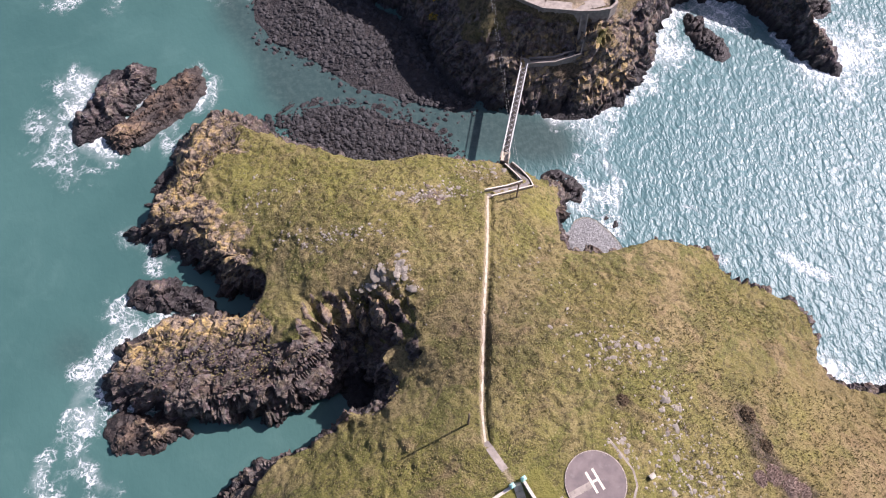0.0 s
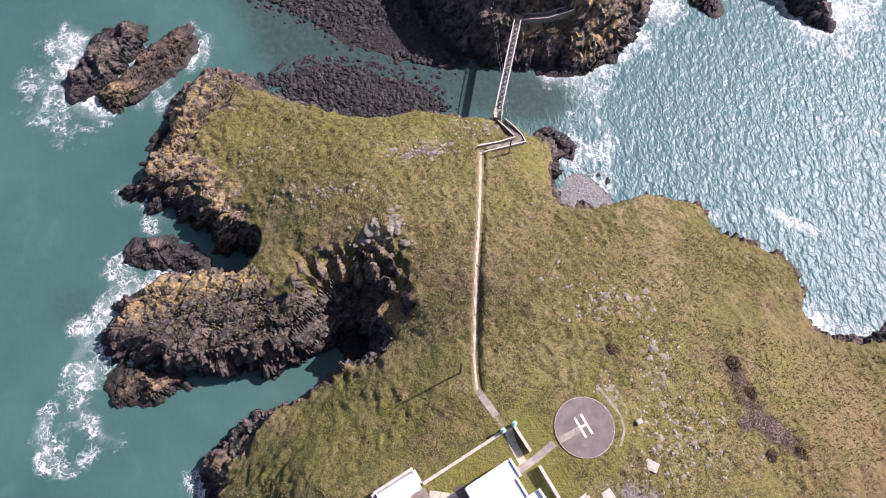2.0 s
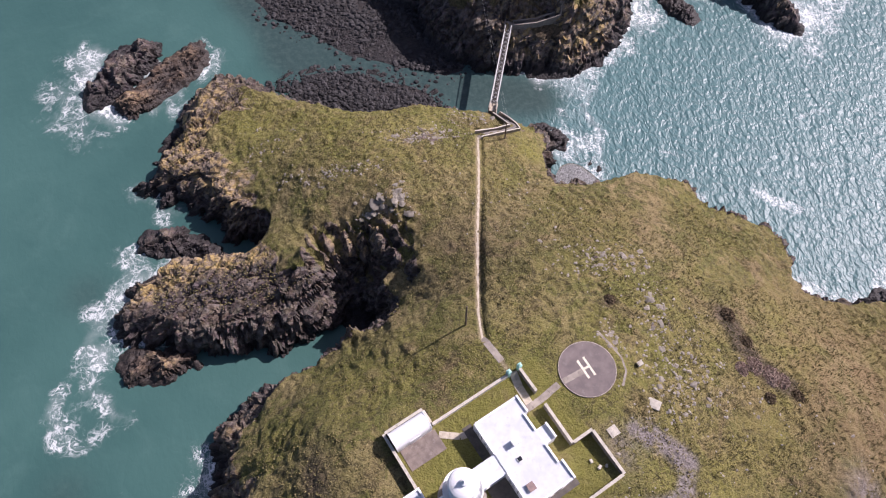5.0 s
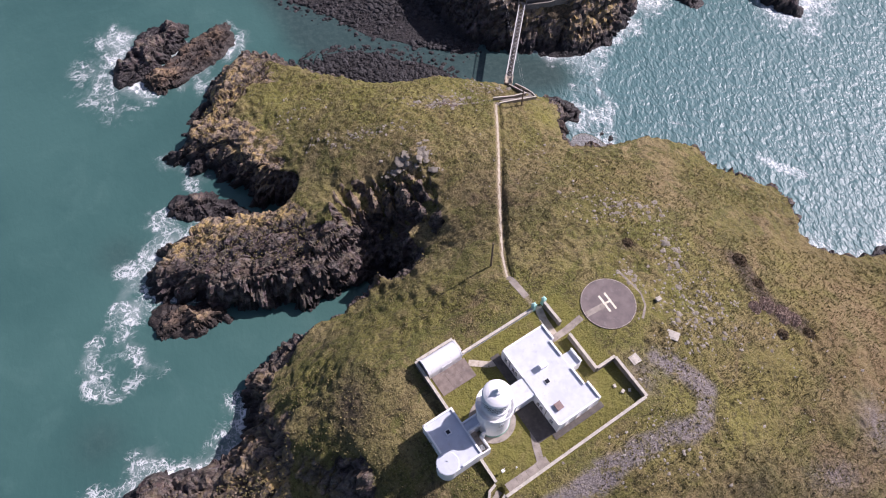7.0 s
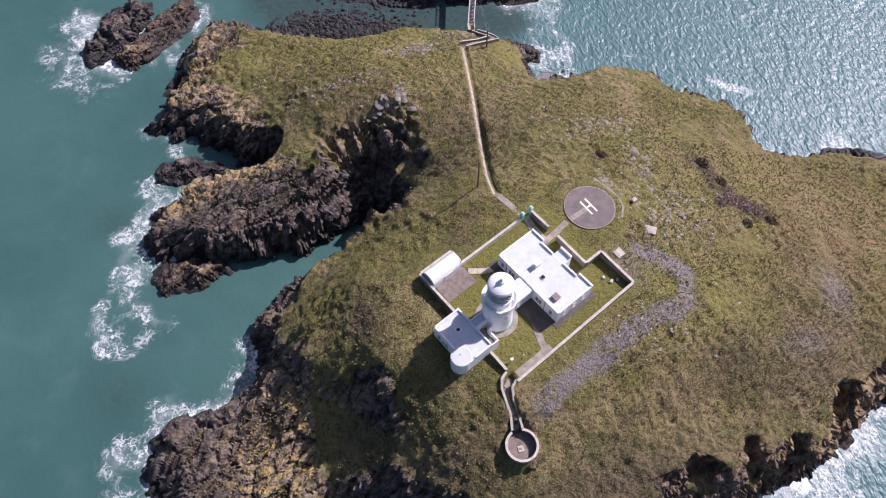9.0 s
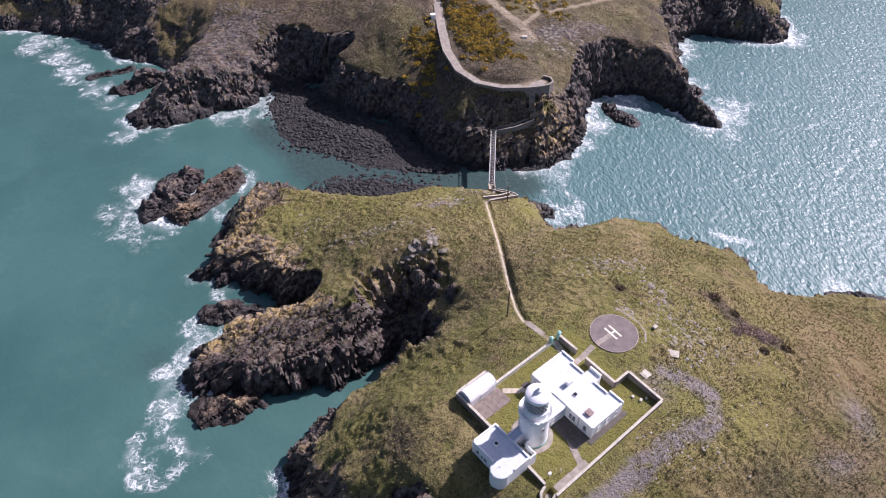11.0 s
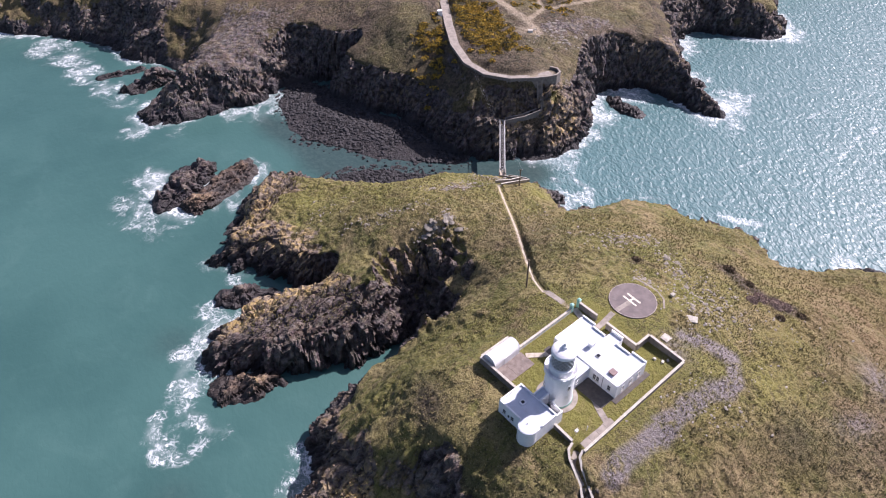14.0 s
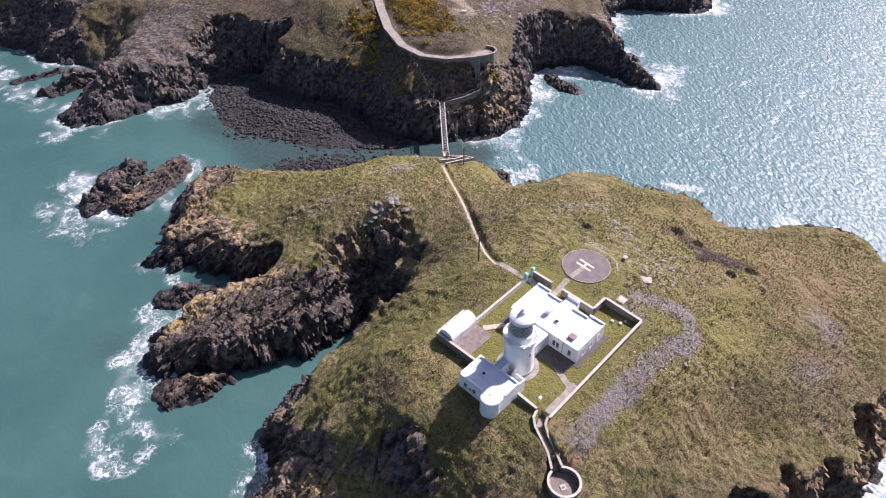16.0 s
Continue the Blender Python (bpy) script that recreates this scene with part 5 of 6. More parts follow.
def gate_pillar(e, n):
    top = thing("gate_pillar", COMPOUND @ Matrix.Translation((e, n, 0)), "turquoise painted stone gate pillar", "gate pillar", "gate pillars")
    part("shaft", block(-0.36, 0.36, -0.36, 0.36, -0.5, 2.2, 0.03), TURQ, top)
    cap = bmesh.new()
    r = [(0.46, 2.2), (0.46, 2.36), (0.0, 2.66)]
    lathe(r, 4, cap, start=math.pi / 4)
    cap.transform(Matrix.Diagonal((1.25, 1.25, 1, 1)))
    part("cap", cap, TURQ, top, "pale turquoise pyramid cap")


gate_pillar(19.5, 13.5), gate_pillar(21.9, 13.45)


def slab_path(name, points, width, label, material, m=None, thick=0.14, parent=None, category="path", seams=2.0, height=None):
    """Paving along a line: cast bays with open joints, laid on the ground."""
    top = thing(name, Matrix(), label, category, kind="structure")
    pts = [((m or Matrix()) @ Vector((x, y, 0))).to_2d() for x, y in points]
    bays = []
    for a, b in zip(pts[:-1], pts[1:]):
        count = max(1, round((b - a).length / seams))
        bays += [(a.lerp(b, k / count), a.lerp(b, (k + 1) / count)) for k in range(count)]
    for a, b in bays:
        d = (b - a).normalized()
        side = Vector((-d.y, d.x)) * width / 2
        a, b = a + d * 0.015, b - d * 0.015
        za, zb = (ground_at(p.x, p.y, height) for p in (a, b))
        bm = bmesh.new()
        jig = 0.10 * random.uniform(-1, 1)
        low = [bm.verts.new((p.x, p.y, z - 0.3)) for p, z in ((a - side, za), (a + side, za), (b + side, zb), (b - side, zb))]
        high = [bm.verts.new((p.x, p.y, z + thick)) for p, z in ((a - side * (1 + jig), za), (a + side, za), (b + side, zb), (b - side * (1 + jig), zb))]
        bm.faces.new(high)
        for i in range(4):
            bm.faces.new((low[i], low[(i + 1) % 4], high[(i + 1) % 4], high[i]))
        bmesh.ops.recalc_face_normals(bm, faces=bm.faces)
        part("slab", bm, material, top)
    return top


slab_path("yard_path", [(20.7, 13.6), (19.9, 10.5), (19.6, 6.6)], 1.5, "pale concrete yard path inside the gate", PALE, COMPOUND, 0.08)
slab_path("yard_path", [(17.9, 6.4), (21.6, 6.4), (26.4, 6.9)], 1.3, "concrete path from the dwelling to the helipad", CONCRETE, COMPOUND, 0.10)
slab_path("pad_kerb_path", [(27.7, 19.6), (29.7, 16.5), (31.3, 13.7), (31.6, 11.1), (30.4, 8.3)], 0.45, "narrow worn concrete strip round the helipad", CONCRETE, None, 0.05, seams=1.4)
slab_path("yard_path", [(2.6, 11.4), (5.6, 9.0), (8.2, 8.2)], 1.2, "pale concrete path beside the shed yard", PALE, COMPOUND, 0.08)
slab_path("yard_path", [(5.3, -5.0), (3.9, -8.0), (2.6, -11.2)], 1.3, "concrete path across the lawn", CONCRETE, COMPOUND, 0.08)
slab_path("yard_path", [(4.0, -11.3), (-4.8, -11.3)], 1.7, "brown concrete path along the yard wall", CONCRETE, COMPOUND, 0.07)


def yard_pavings():
    top = thing("shed_yard", COMPOUND, "stained concrete yard in front of the shed", "paving", kind="structure")
    for i in range(3):
        for j in range(2):
            part("slab", block(-4.9 + 2.45 * i, -2.47 + 2.45 * i, 8.5 + 2.1 * j, 10.58 + 2.1 * j, -0.3, 0.07), STAINED, top)
    top = thing("tower_apron", COMPOUND, "concrete apron round the tower foot", "paving", kind="structure")
    part("slab", lathe([(0, -0.3), (4.3, -0.3), (4.3, 0.06), (0, 0.06)], 40), CONCRETE, top)
    top = thing("dwelling_apron", COMPOUND, "dark concrete strip round the dwelling, deepened where its shadow falls", "paving", kind="structure")
    # slabs reach as far as the shadow, which is painted into their colour
    part("slab", block(7.4, 18.6, -9.3, -8.1, -0.3, 0.05), SHADE_PAVING, top)
    part("slab", block(4.4, 8.4, -8.1, -1.2, -0.3, 0.055), SHADE_PAVING, top)
    part("slab", block(6.6, 8.4, 2.6, 9.9, -0.3, 0.055), SHADE_PAVING, top)


yard_pavings()


def helipad():
    top = thing("helipad", pose(PAD_AT[0], PAD_AT[1], 31.42), "round grey helipad with a cream letter H", "helipad")
    part("deck", lathe([(0, -0.6), (PAD_R, -0.6), (PAD_R, 0.17), (PAD_R - 0.04, 0.21), (0, 0.21)], 72), PAD, top)
    bm = bmesh.new()
    for k in range(44):
        a, b = 2 * math.pi * (k + 0.04) / 44, 2 * math.pi * (k + 0.93) / 44
        r0, r1 = PAD_R - 0.15 + random.uniform(-0.03, 0.03), PAD_R - 0.06
        q = [bm.verts.new((r * math.cos(t), r * math.sin(t), 0.214)) for r, t in ((r0, a), (r1, a), (r1, b), (r0, b))]
        bm.faces.new(q)
    part("edge_line", bm, PALE, top, "cream dashed edge line")
    bm = block(-5.3, -0.6, -0.55, 0.6, 0.19, 0.2135)
    bm.transform(pose(0, 0, 0, rz=23))
    part("worn_track", bm, CONCRETE, top, "pale worn strip across the pad")
    m = pose(-0.15, 0.25, 0, rz=24.5)
    for x0, x1, y0, y1 in ((-0.90, -0.46, -2.0, 2.0), (0.46, 0.90, -2.0, 2.0), (-0.46, 0.46, -0.21, 0.21)):
        bm = block(x0, x1, y0, y1, 0.205, 0.216)
        bm.transform(m)
        part("marking", bm, LINE, top, "cream painted stroke")


helipad()


# ---- round walled yard and its sunken way ----
def ring_yard():
    cx, cy, r = RING
    top = thing("round_yard_wall", pose(cx, cy, 26.6), "round stone yard wall with a pale coping", "wall")
    gap = radians(20)
    start, turn = math.pi / 2 + gap + 0.1, 2 * math.pi - 2 * gap
    part("masonry", lathe([(r - 0.34, -1.2), (r, -1.2), (r, 1.45), (r - 0.34, 1.45), (r - 0.34, -1.2)], 56, start=start, turn=turn), SLATE, top)
    part("coping", lathe([(r - 0.4, 1.45), (r + 0.06, 1.45), (r + 0.06, 1.58), (r - 0.4, 1.58), (r - 0.4, 1.45)], 56, start=start, turn=turn), STONE, top, "pale worn coping")
    floor = thing("round_yard_floor", pose(cx, cy, 26.6), "stained pink-brown concrete floor", "paving", kind="structure")
    part("slab", lathe([(0, -0.5), (r - 0.36, -0.5), (r - 0.36, 0.08), (0, 0.08)], 48), STAINED, floor)
    plinth = thing("concrete_plinth", pose(cx - 0.2, cy - 0.3, 26.68), "low concrete plinth on the round yard floor", "plinth")
    part("base", block(-0.55, 0.55, -0.55, 0.55, 0, 0.14, 0.02), STONE, plinth)
    part("socket", block(-0.2, 0.2, -0.2, 0.2, 0.14, 0.3, 0.02), CONCRETE, plinth)


ring_yard()
wall_run("lane_wall", [(-2.4, -20.5, 32.3), (-3.5, -21.5, 32.1), (-3.9, -23.2, 31.7), (-3.6, -25.4, 30.8), (-3.2, -27.8, 29.6), (-3.5, -30.4, 28.4)], 2.4, 0.34, "curved stone wall of a sunken way", SLATE, STONE, "lane walls")
wall_run("lane_wall", [(-0.9, -22.3, 32.0), (-1.9, -23.3, 31.7), (-2.1, -25.4, 30.8), (-1.75, -27.8, 29.6), (-1.5, -30.4, 28.4)], 2.4, 0.34, "curved stone wall of a sunken way", SLATE, STONE, "lane walls")
slab_path("lane_path", [(-1.6, -21.3), (-2.8, -22.9), (-2.9, -25.4), (-2.5, -27.8), (-2.5, -30.6)], 1.2, "dark concrete way between two walls", CONCRETE, None, 0.05)

# ---- path to the bridge ----
slab_path("island_path", PATH_LINE[1:4], 1.3, "grey concrete path outside the gate", CONCRETE, None, 0.05, seams=1.6)
slab_path("island_path", PATH_LINE[3:], 0.72, "narrow pale concrete path across the turf", PALE, None, 0.06, seams=1.5)
STEPS = [(11.4, 79.4), (16.5, 81.2), (21.6, 83.2), (21.2, 85.0), (19.8, 88.6), (18.1, 92.0), (17.7, 95.2)]
# SLATE instead of concrete: the shade between the walls is put into the floor colour
slab_path("landing_path", STEPS, 1.3, "worn concrete path down to the landing", SLATE, None, 0.05, seams=1.1)


def along_ground(points, rise):
    return [(x, y, ground_at(x, y) + rise) for x, y in points]


wall_run("landing_wall", along_ground([(10.7, 80.1), (16.2, 82.1), (20.4, 83.8)], 1.15), 1.3, 0.18, "thin concrete wall with pale coping beside the landing path", CONCRETE, STONE, "landing walls")
wall_run("landing_wall", along_ground([(12.2, 78.7), (16.9, 80.3), (22.8, 82.6), (22.3, 85.4), (20.9, 89.0), (19.1, 92.4), (18.7, 95)], 1.25), 1.4, 0.18, "thin concrete wall with pale coping beside the landing path", CONCRETE, STONE, "landing walls")
wall_run("landing_wall", along_ground([(20.2, 84.5), (18.8, 88.2), (17.1, 91.6), (16.7, 95)], 0.85), 1.1, 0.18, "thin concrete wall with pale coping beside the landing path", CONCRETE, STONE, "landing walls")

# ---- footbridge ----
BRIDGE_S, BRIDGE_N = Vector((17.7, 95.4, 9.7)), Vector((25.1, 121.9, 11.0))


GRATING = plain("rusty_dark_grating", (0.06, 0.055, 0.05), (0.10, 0.085, 0.07), 3.0, 0.7)


def footbridge():
    d = BRIDGE_N - BRIDGE_S
    m = Matrix.Translation(BRIDGE_S) @ Matrix.Rotation(math.atan2(d.y, d.x), 4, "Z") @ Matrix.Rotation(-math.atan2(d.z, d.to_2d().length), 4, "Y")
    top = thing("footbridge", m, "narrow white steel lattice footbridge over the strait", "footbridge")
    size, half, high, bays = d.length, 0.85, 1.25, 18
    part("deck", block(0, size, -half + 0.16, half - 0.16, -0.10, -0.04), GRATING, top, "dark open deck grating")
    for s in (-1, 1):
        truss = part("bottom_chord", block(0, size, s * half - 0.09, s * half + 0.09, -0.16, 0.06, 0.01), STEEL, top)
        part("top_chord", block(0, size, s * half - 0.10, s * half + 0.10, high - 0.07, high + 0.07, 0.01), STEEL, top)
        for k in range(bays + 1):
            x = size * k / bays
            part("post", rod(bmesh.new(), (min(max(x, 0.06), size - 0.06), s * half, 0.05), (min(max(x, 0.06), size - 0.06), s * half, high), 0.05, 4), STEEL, truss)
            if k < bays:
                x2 = size * (k + 1) / bays
                for a, b in ((0.05, high), (high, 0.05)):
                    part("diagonal", rod(bmesh.new(), (x, s * half, a), (x2, s * half, b), 0.04, 4), STEEL, truss)
    for k in range(bays):
        x, x2 = size * k / bays, size * (k + 1) / bays
        for s in (-1, 1):
            part("cross_brace", rod(bmesh.new(), (x, s * half, 0.05), (x2, -s * half, 0.05), 0.065, 4), STEEL, top)


footbridge()


def pier(at, turn, size, low, label):
    top = thing("bridge_abutment", pose(at[0], at[1], at[2], rz=turn), label, "abutment", "bridge abutments")
    a, b = size
    part("block", block(-a, a, -b, b, low, -0.12, 0.05), CONCRETE, top)
    part("deck_slab", block(-a - 0.12, a + 0.12, -b - 0.12, b + 0.12, -0.12, 0.02, 0.03), PALE, top)
    for s in (-1, 1):
        part("side_wall", block(-a, a, s * (b - 0.12) - 0.13, s * (b - 0.12) + 0.13, 0.02, 1.05, 0.03), CONCRETE, top)


pier((17.4, 94.3, 9.7), 74, (1.2, 1.1), -7.0, "pale stone bridge abutment on the island")
pier((25.4, 123.1, 11.0), 74, (1.3, 1.3), -9.0, "pale stone bridge abutment on the mainland")


def pole(x, y, base, high, label, arms=True):
    top = thing("cable_pole", pose(x, y, base), label, "pole", "cable poles")
    part("post", lathe([(0, -0.6), (0.22, -0.6), (0.16, high), (0, high)], 10), TIMBER, top)
    if arms:
        part("cross_arm", block(-0.7, 0.7, -0.05, 0.05, high - 0.5, high - 0.38, 0.01), TIMBER, top)
        for s in (-0.6, 0, 0.6):
            part("insulator", rod(bmesh.new(), (s, 0, high - 0.38), (s, 0, high - 0.2), 0.05, 6), STEEL, top)
    return top


pole(2.5, 24.0, ground_at(2.5, 24.0), 9.2, "tall dark timber pole on the turf", False)
pole(18.3, 79.0, ground_at(18.3, 79.0), 6.4, "timber cable pole beside the landing path")


def cable(name, a, b, sag, r=0.010):
    curve = bpy.data.curves.new(name, "CURVE")
    curve.dimensions, curve.bevel_depth, curve.bevel_resolution = "3D", r, 1
    line = curve.splines.new("POLY")
    line.points.add(24)
    for k in range(25):
        t = k / 24
        p = Vector(a).lerp(Vector(b), t)
        line.points[k].co = (p.x, p.y, p.z - 4 * sag * t * (1 - t), 1)
    curve.materials.append(STEEL)
    return tagged(new(name, curve), "thin pale cable strung over the strait", "cable", "cables")


cable("cable", (18.3, 79.0, ground_at(18.3, 79.0) + 6.1), (15.5, 133.0, 30.0), 1.0)
cable("cable", (18.9, 79.0, ground_at(18.3, 79.0) + 6.1), (16.1, 133.0, 30.0), 1.0)

# ---- mainland road, terrace and steps ----
slab_path("mainland_road", ROAD_LINE, 2.9, "grey concrete road down to a terrace", CONCRETE, None, 0.10, seams=3.0, height=main_height)
ROAD_Z = (30, 28.6, 27.2, 25.8, 24.6, 24.0, 24.0, 24.0)


def sea_side(gap):
    """A line beside the road, on its seaward side."""
    pts = [Vector(p) for p in ROAD_LINE]
    out = []
    for i in range(1, len(pts) - 1):
        t = (pts[i + 1] - pts[i - 1]).normalized()
        side = Vector((t.y, -t.x))
        out.append((pts[i].x + gap * side.x, pts[i].y + gap * side.y, ROAD_Z[i] + 0.95))
    return out


wall_run("terrace_wall", sea_side(1.8) + [(43.5, 127.3, 24.95), (46.6, 127.8, 24.95), (48.6, 129.6, 24.95), (48.4, 132.4, 24.95), (46.2, 134.0, 24.95)], 1.0, 0.5, "curved grey stone terrace wall above the cliff", SLATE, CONCRETE, sink=3.2)
for gap, label in ((-0.85, "stone stair wall down to the bridge"), (0.85, "stone stair wall down to the bridge")):
    pts = []
    for i, (x, y, z) in enumerate(STAIR):
        a = Vector(STAIR[max(i - 1, 0)][:2])
        b = Vector(STAIR[min(i + 1, 3)][:2])
        t = (b - a).normalized()
        pts.append((x - gap * t.y, y + gap * t.x, z + 1.0))
    wall_run("stair_wall", pts, 1.0, 0.24, label, SLATE, CONCRETE, "stair walls", sink=1.6)


def stair():
    top = thing("stone_stair", Matrix(), "dark stone stair between two walls", "stair", kind="structure")
    for (x0, y0, z0), (x1, y1, z1) in zip(STAIR[:-1], STAIR[1:]):
        count = max(2, round(abs(z1 - z0) / 0.2))
        d = Vector((x1 - x0, y1 - y0)).normalized()
        for k in range(count):
            t = (k + 0.5) / count
            bm = block(-math.hypot(x1 - x0, y1 - y0) / count / 2, math.hypot(x1 - x0, y1 - y0) / count / 2, -0.7, 0.7, -2.5, 0.0)
            bm.transform(Matrix.Translation((x0 + t * (x1 - x0), y0 + t * (y1 - y0), z0 + (k + 0.5) / count * (z1 - z0))) @ Matrix.Rotation(math.atan2(d.y, d.x), 4, "Z"))
            part("step", bm, CONCRETE, top)


stair()


def kiosk():
    z = ground_at(14.3, 178.6, main_height)
    top = thing("roadside_hut", pose(14.0, 178.6, z, rz=8), "small white hut with a green side beside the road", "hut")
    part("wall", block(-0.9, 0.9, -0.7, 0.7, -0.6, 1.9, 0.02), WHITE, top)
    part("roof", block(-1.0, 1.0, -0.8, 0.8, 1.9, 2.05, 0.03), WHITE, top)
    part("door", block(-0.94, -0.88, -0.4, 0.4, 0, 1.7), GREEN, top, "dull green door")
    z = ground_at(46, 158, main_height)
    top = thing("information_block", pose(46, 157.9, z, rz=-12), "low white stone block on bare ground", "block")
    part("base", block(-0.9, 0.9, -0.6, 0.6, -0.3, 0.55, 0.06), WHITE, top)
    part("top_slab", block(-0.95, 0.95, -0.65, 0.65, 0.55, 0.66, 0.03), STONE, top)


kiosk()

# ---- loose things on the turf ----
def slab_block(x, y, size, turn, tilt, label, name="concrete_slab", material=None):
    z = ground_at(x, y)
    top = thing(name, pose(x, y, z, tilt, 0, turn), label, "slab")
    a, b, c = size
    part("body", block(-a / 2, a / 2, -b / 2, b / 2, -0.4, c, 0.04), material or STONE, top)
    part("lid", block(-a * 0.3, a * 0.3, -b * 0.3, b * 0.3, c, c + 0.06, 0.02), material or STONE, top)


slab_block(34.8, 12.6, (1.1, 0.9, 0.75), 25, 0, "white concrete marker block on the turf", "marker_block", STONE)
slab_block(35.7, 4.7, (2.5, 1.8, 0.25), -30, 4, "pale concrete slab lying on the turf", "concrete_slab", STONE)
slab_block(26.9, 0.1, (1.9, 1.9, 0.2), 28, 2, "pale concrete slab outside the yard wall", "concrete_slab", STONE)


def yard_bits():
    m = COMPOUND @ Matrix.Translation((23.2, -9.0, 0))
    top = thing("rubble_block", m, "pale broken stone blocks on the lawn", "stone")
    for x, y, s, t in ((0, 0, 0.8, 20), (1.2, -0.5, 0.6, 50), (-0.6, 1.6, 0.7, 80)):
        bm = block(-s / 2, s / 2, -s * 0.35, s * 0.35, -0.1, 0.35, 0.06)
        bm.transform(pose(x, y, 0, 3, 4, t))
        part("stone", bm, STONE, top)
    m = COMPOUND @ Matrix.Translation((-3.9, -8.6, 0))
    top = thing("instrument_stand", m, "white louvred instrument box on a post", "instrument")
    part("post", rod(bmesh.new(), (0, 0, -0.3), (0, 0, 1.0), 0.06), STEEL, top)
    part("box", block(-0.3, 0.3, -0.25, 0.25, 1.0, 1.5, 0.03), WHITE, top)
    part("arm", rod(bmesh.new(), (0, 0, 1.3), (0.7, 0.3, 1.45), 0.04), STEEL, top)
    m = COMPOUND @ Matrix.Translation((-1.6, -9.4, 0))
    top = thing("vent_pipe", m, "short white vent pipe on the lawn", "pipe")
    part("pipe", rod(bmesh.new(), (0, 0, -0.3), (0, 0, 1.3), 0.07, 8), STEEL, top)
    part("cowl", lathe([(0, 1.3), (0.16, 1.3), (0.1, 1.45), (0, 1.48)], 12), WHITE, top)


yard_bits()


# ---- boulders ----
def stone_mesh(seed, squash=0.6, detail=2):
    rng = random.Random(seed)
    bm = bmesh.new()
    bmesh.ops.create_icosphere(bm, subdivisions=detail, radius=1)
    shift = Vector((rng.uniform(0, 50), rng.uniform(0, 50), rng.uniform(0, 50)))
    planes = [(Vector((rng.gauss(0, 1), rng.gauss(0, 1), rng.gauss(0, 0.7))).normalized(), rng.uniform(0.55, 0.85)) for _ in range(7)]
    for v in bm.verts:
        p = v.co * (1 + 0.35 * noise.noise(v.co * 1.1 + shift))
        for way, far in planes:
            over = p.dot(way) - far
            if over > 0:
                p -= way * over * 0.9
        v.co = (p.x, p.y, p.z * squash)
    return bm


def scatter_stones(name, spots, meshes, label, category, group, kind=""):
    for x, y, z, s, turn, k in spots:
        ob = tagged(new(name, meshes[k % len(meshes)]), label, category, group, kind)
        ob.matrix_world = pose(x, y, z, random.uniform(-12, 12), random.uniform(-12, 12), turn) @ Matrix.Diagonal((s * random.uniform(0.8, 1.3), s, s * random.uniform(0.7, 1.1), 1))


def mesh_of(bm, name, material):
    me = bpy.data.meshes.new(name)
    bm.normal_update()
    bm.to_mesh(me)
    bm.free()
    me.materials.append(material)
    return me


PALE_STONES = [mesh_of(stone_mesh(10 + k, 0.34), "outcrop_stone", OUTCROP) for k in range(6)]
rng = random.Random(7)
FIELDS = [
    (-12, 57.2, 6, 3.2, 30, 0.6, 1.7), (-6, 79, 9, 1.6, 20, 0.35, 0.9), (2, 82, 5, 3, 12, 0.35, 0.9), (-22, 69, 11, 2.0, 18, 0.3, 0.7), (-34, 73, 6, 3, 10, 0.3, 0.7), (33, 37, 8, 4.5, 26, 0.3, 0.95), (41, 24, 3.5, 8, 22, 0.3, 0.9),
    (40, 7, 6, 6, 22, 0.25, 0.8), (30.5, 18.5, 1.6, 3.0, 9, 0.35, 0.8), (-42, 84, 5, 4, 6, 0.3, 0.6), (15, 62, 10, 8, 8, 0.2, 0.5), (27, -20, 14, 5, 16, 0.2, 0.5), (58, 0, 16, 12, 12, 0.2, 0.5),
    (13, 88, 4, 3, 9, 0.3, 0.8), (46, 10, 4, 7, 14, 0.25, 0.7),
]
spots = []
for cx, cy, rx, ry, count, small, large in FIELDS:
    for _ in range(count):
        spots.append((rng.gauss(cx, rx * 0.55), rng.gauss(cy, ry * 0.55), rng.uniform(small, large) * rng.uniform(0.6, 1.0), rng.uniform(0, 360), rng.randrange(6)))
levels = island_height(np.array([[q[0] for q in spots]]), np.array([[q[1] for q in spots]]))[0][0]
spots = [(x, y, z - 0.10 * s, 1.2 * s, turn, k) for (x, y, s, turn, k), z in zip(spots, levels)]
scatter_stones("outcrop_stone", spots, PALE_STONES, "pale lichened outcrop stone in the turf", "stone", "outcrop stones")

rng = random.Random(17)
spots = [(rng.gauss(57, 5), rng.gauss(156, 6), rng.uniform(0.3, 0.95), rng.uniform(0, 360), rng.randrange(6)) for _ in range(46)]
levels = main_height(np.array([[q[0] for q in spots]]), np.array([[q[1] for q in spots]]))[0][0]
spots = [(x, y, z - 0.10 * s, 1.2 * s, turn, k) for (x, y, s, turn, k), z in zip(spots, levels) if z > 14]
scatter_stones("heath_stone", spots, PALE_STONES, "pale weathered stone on the heathy slope", "stone", "heath stones")


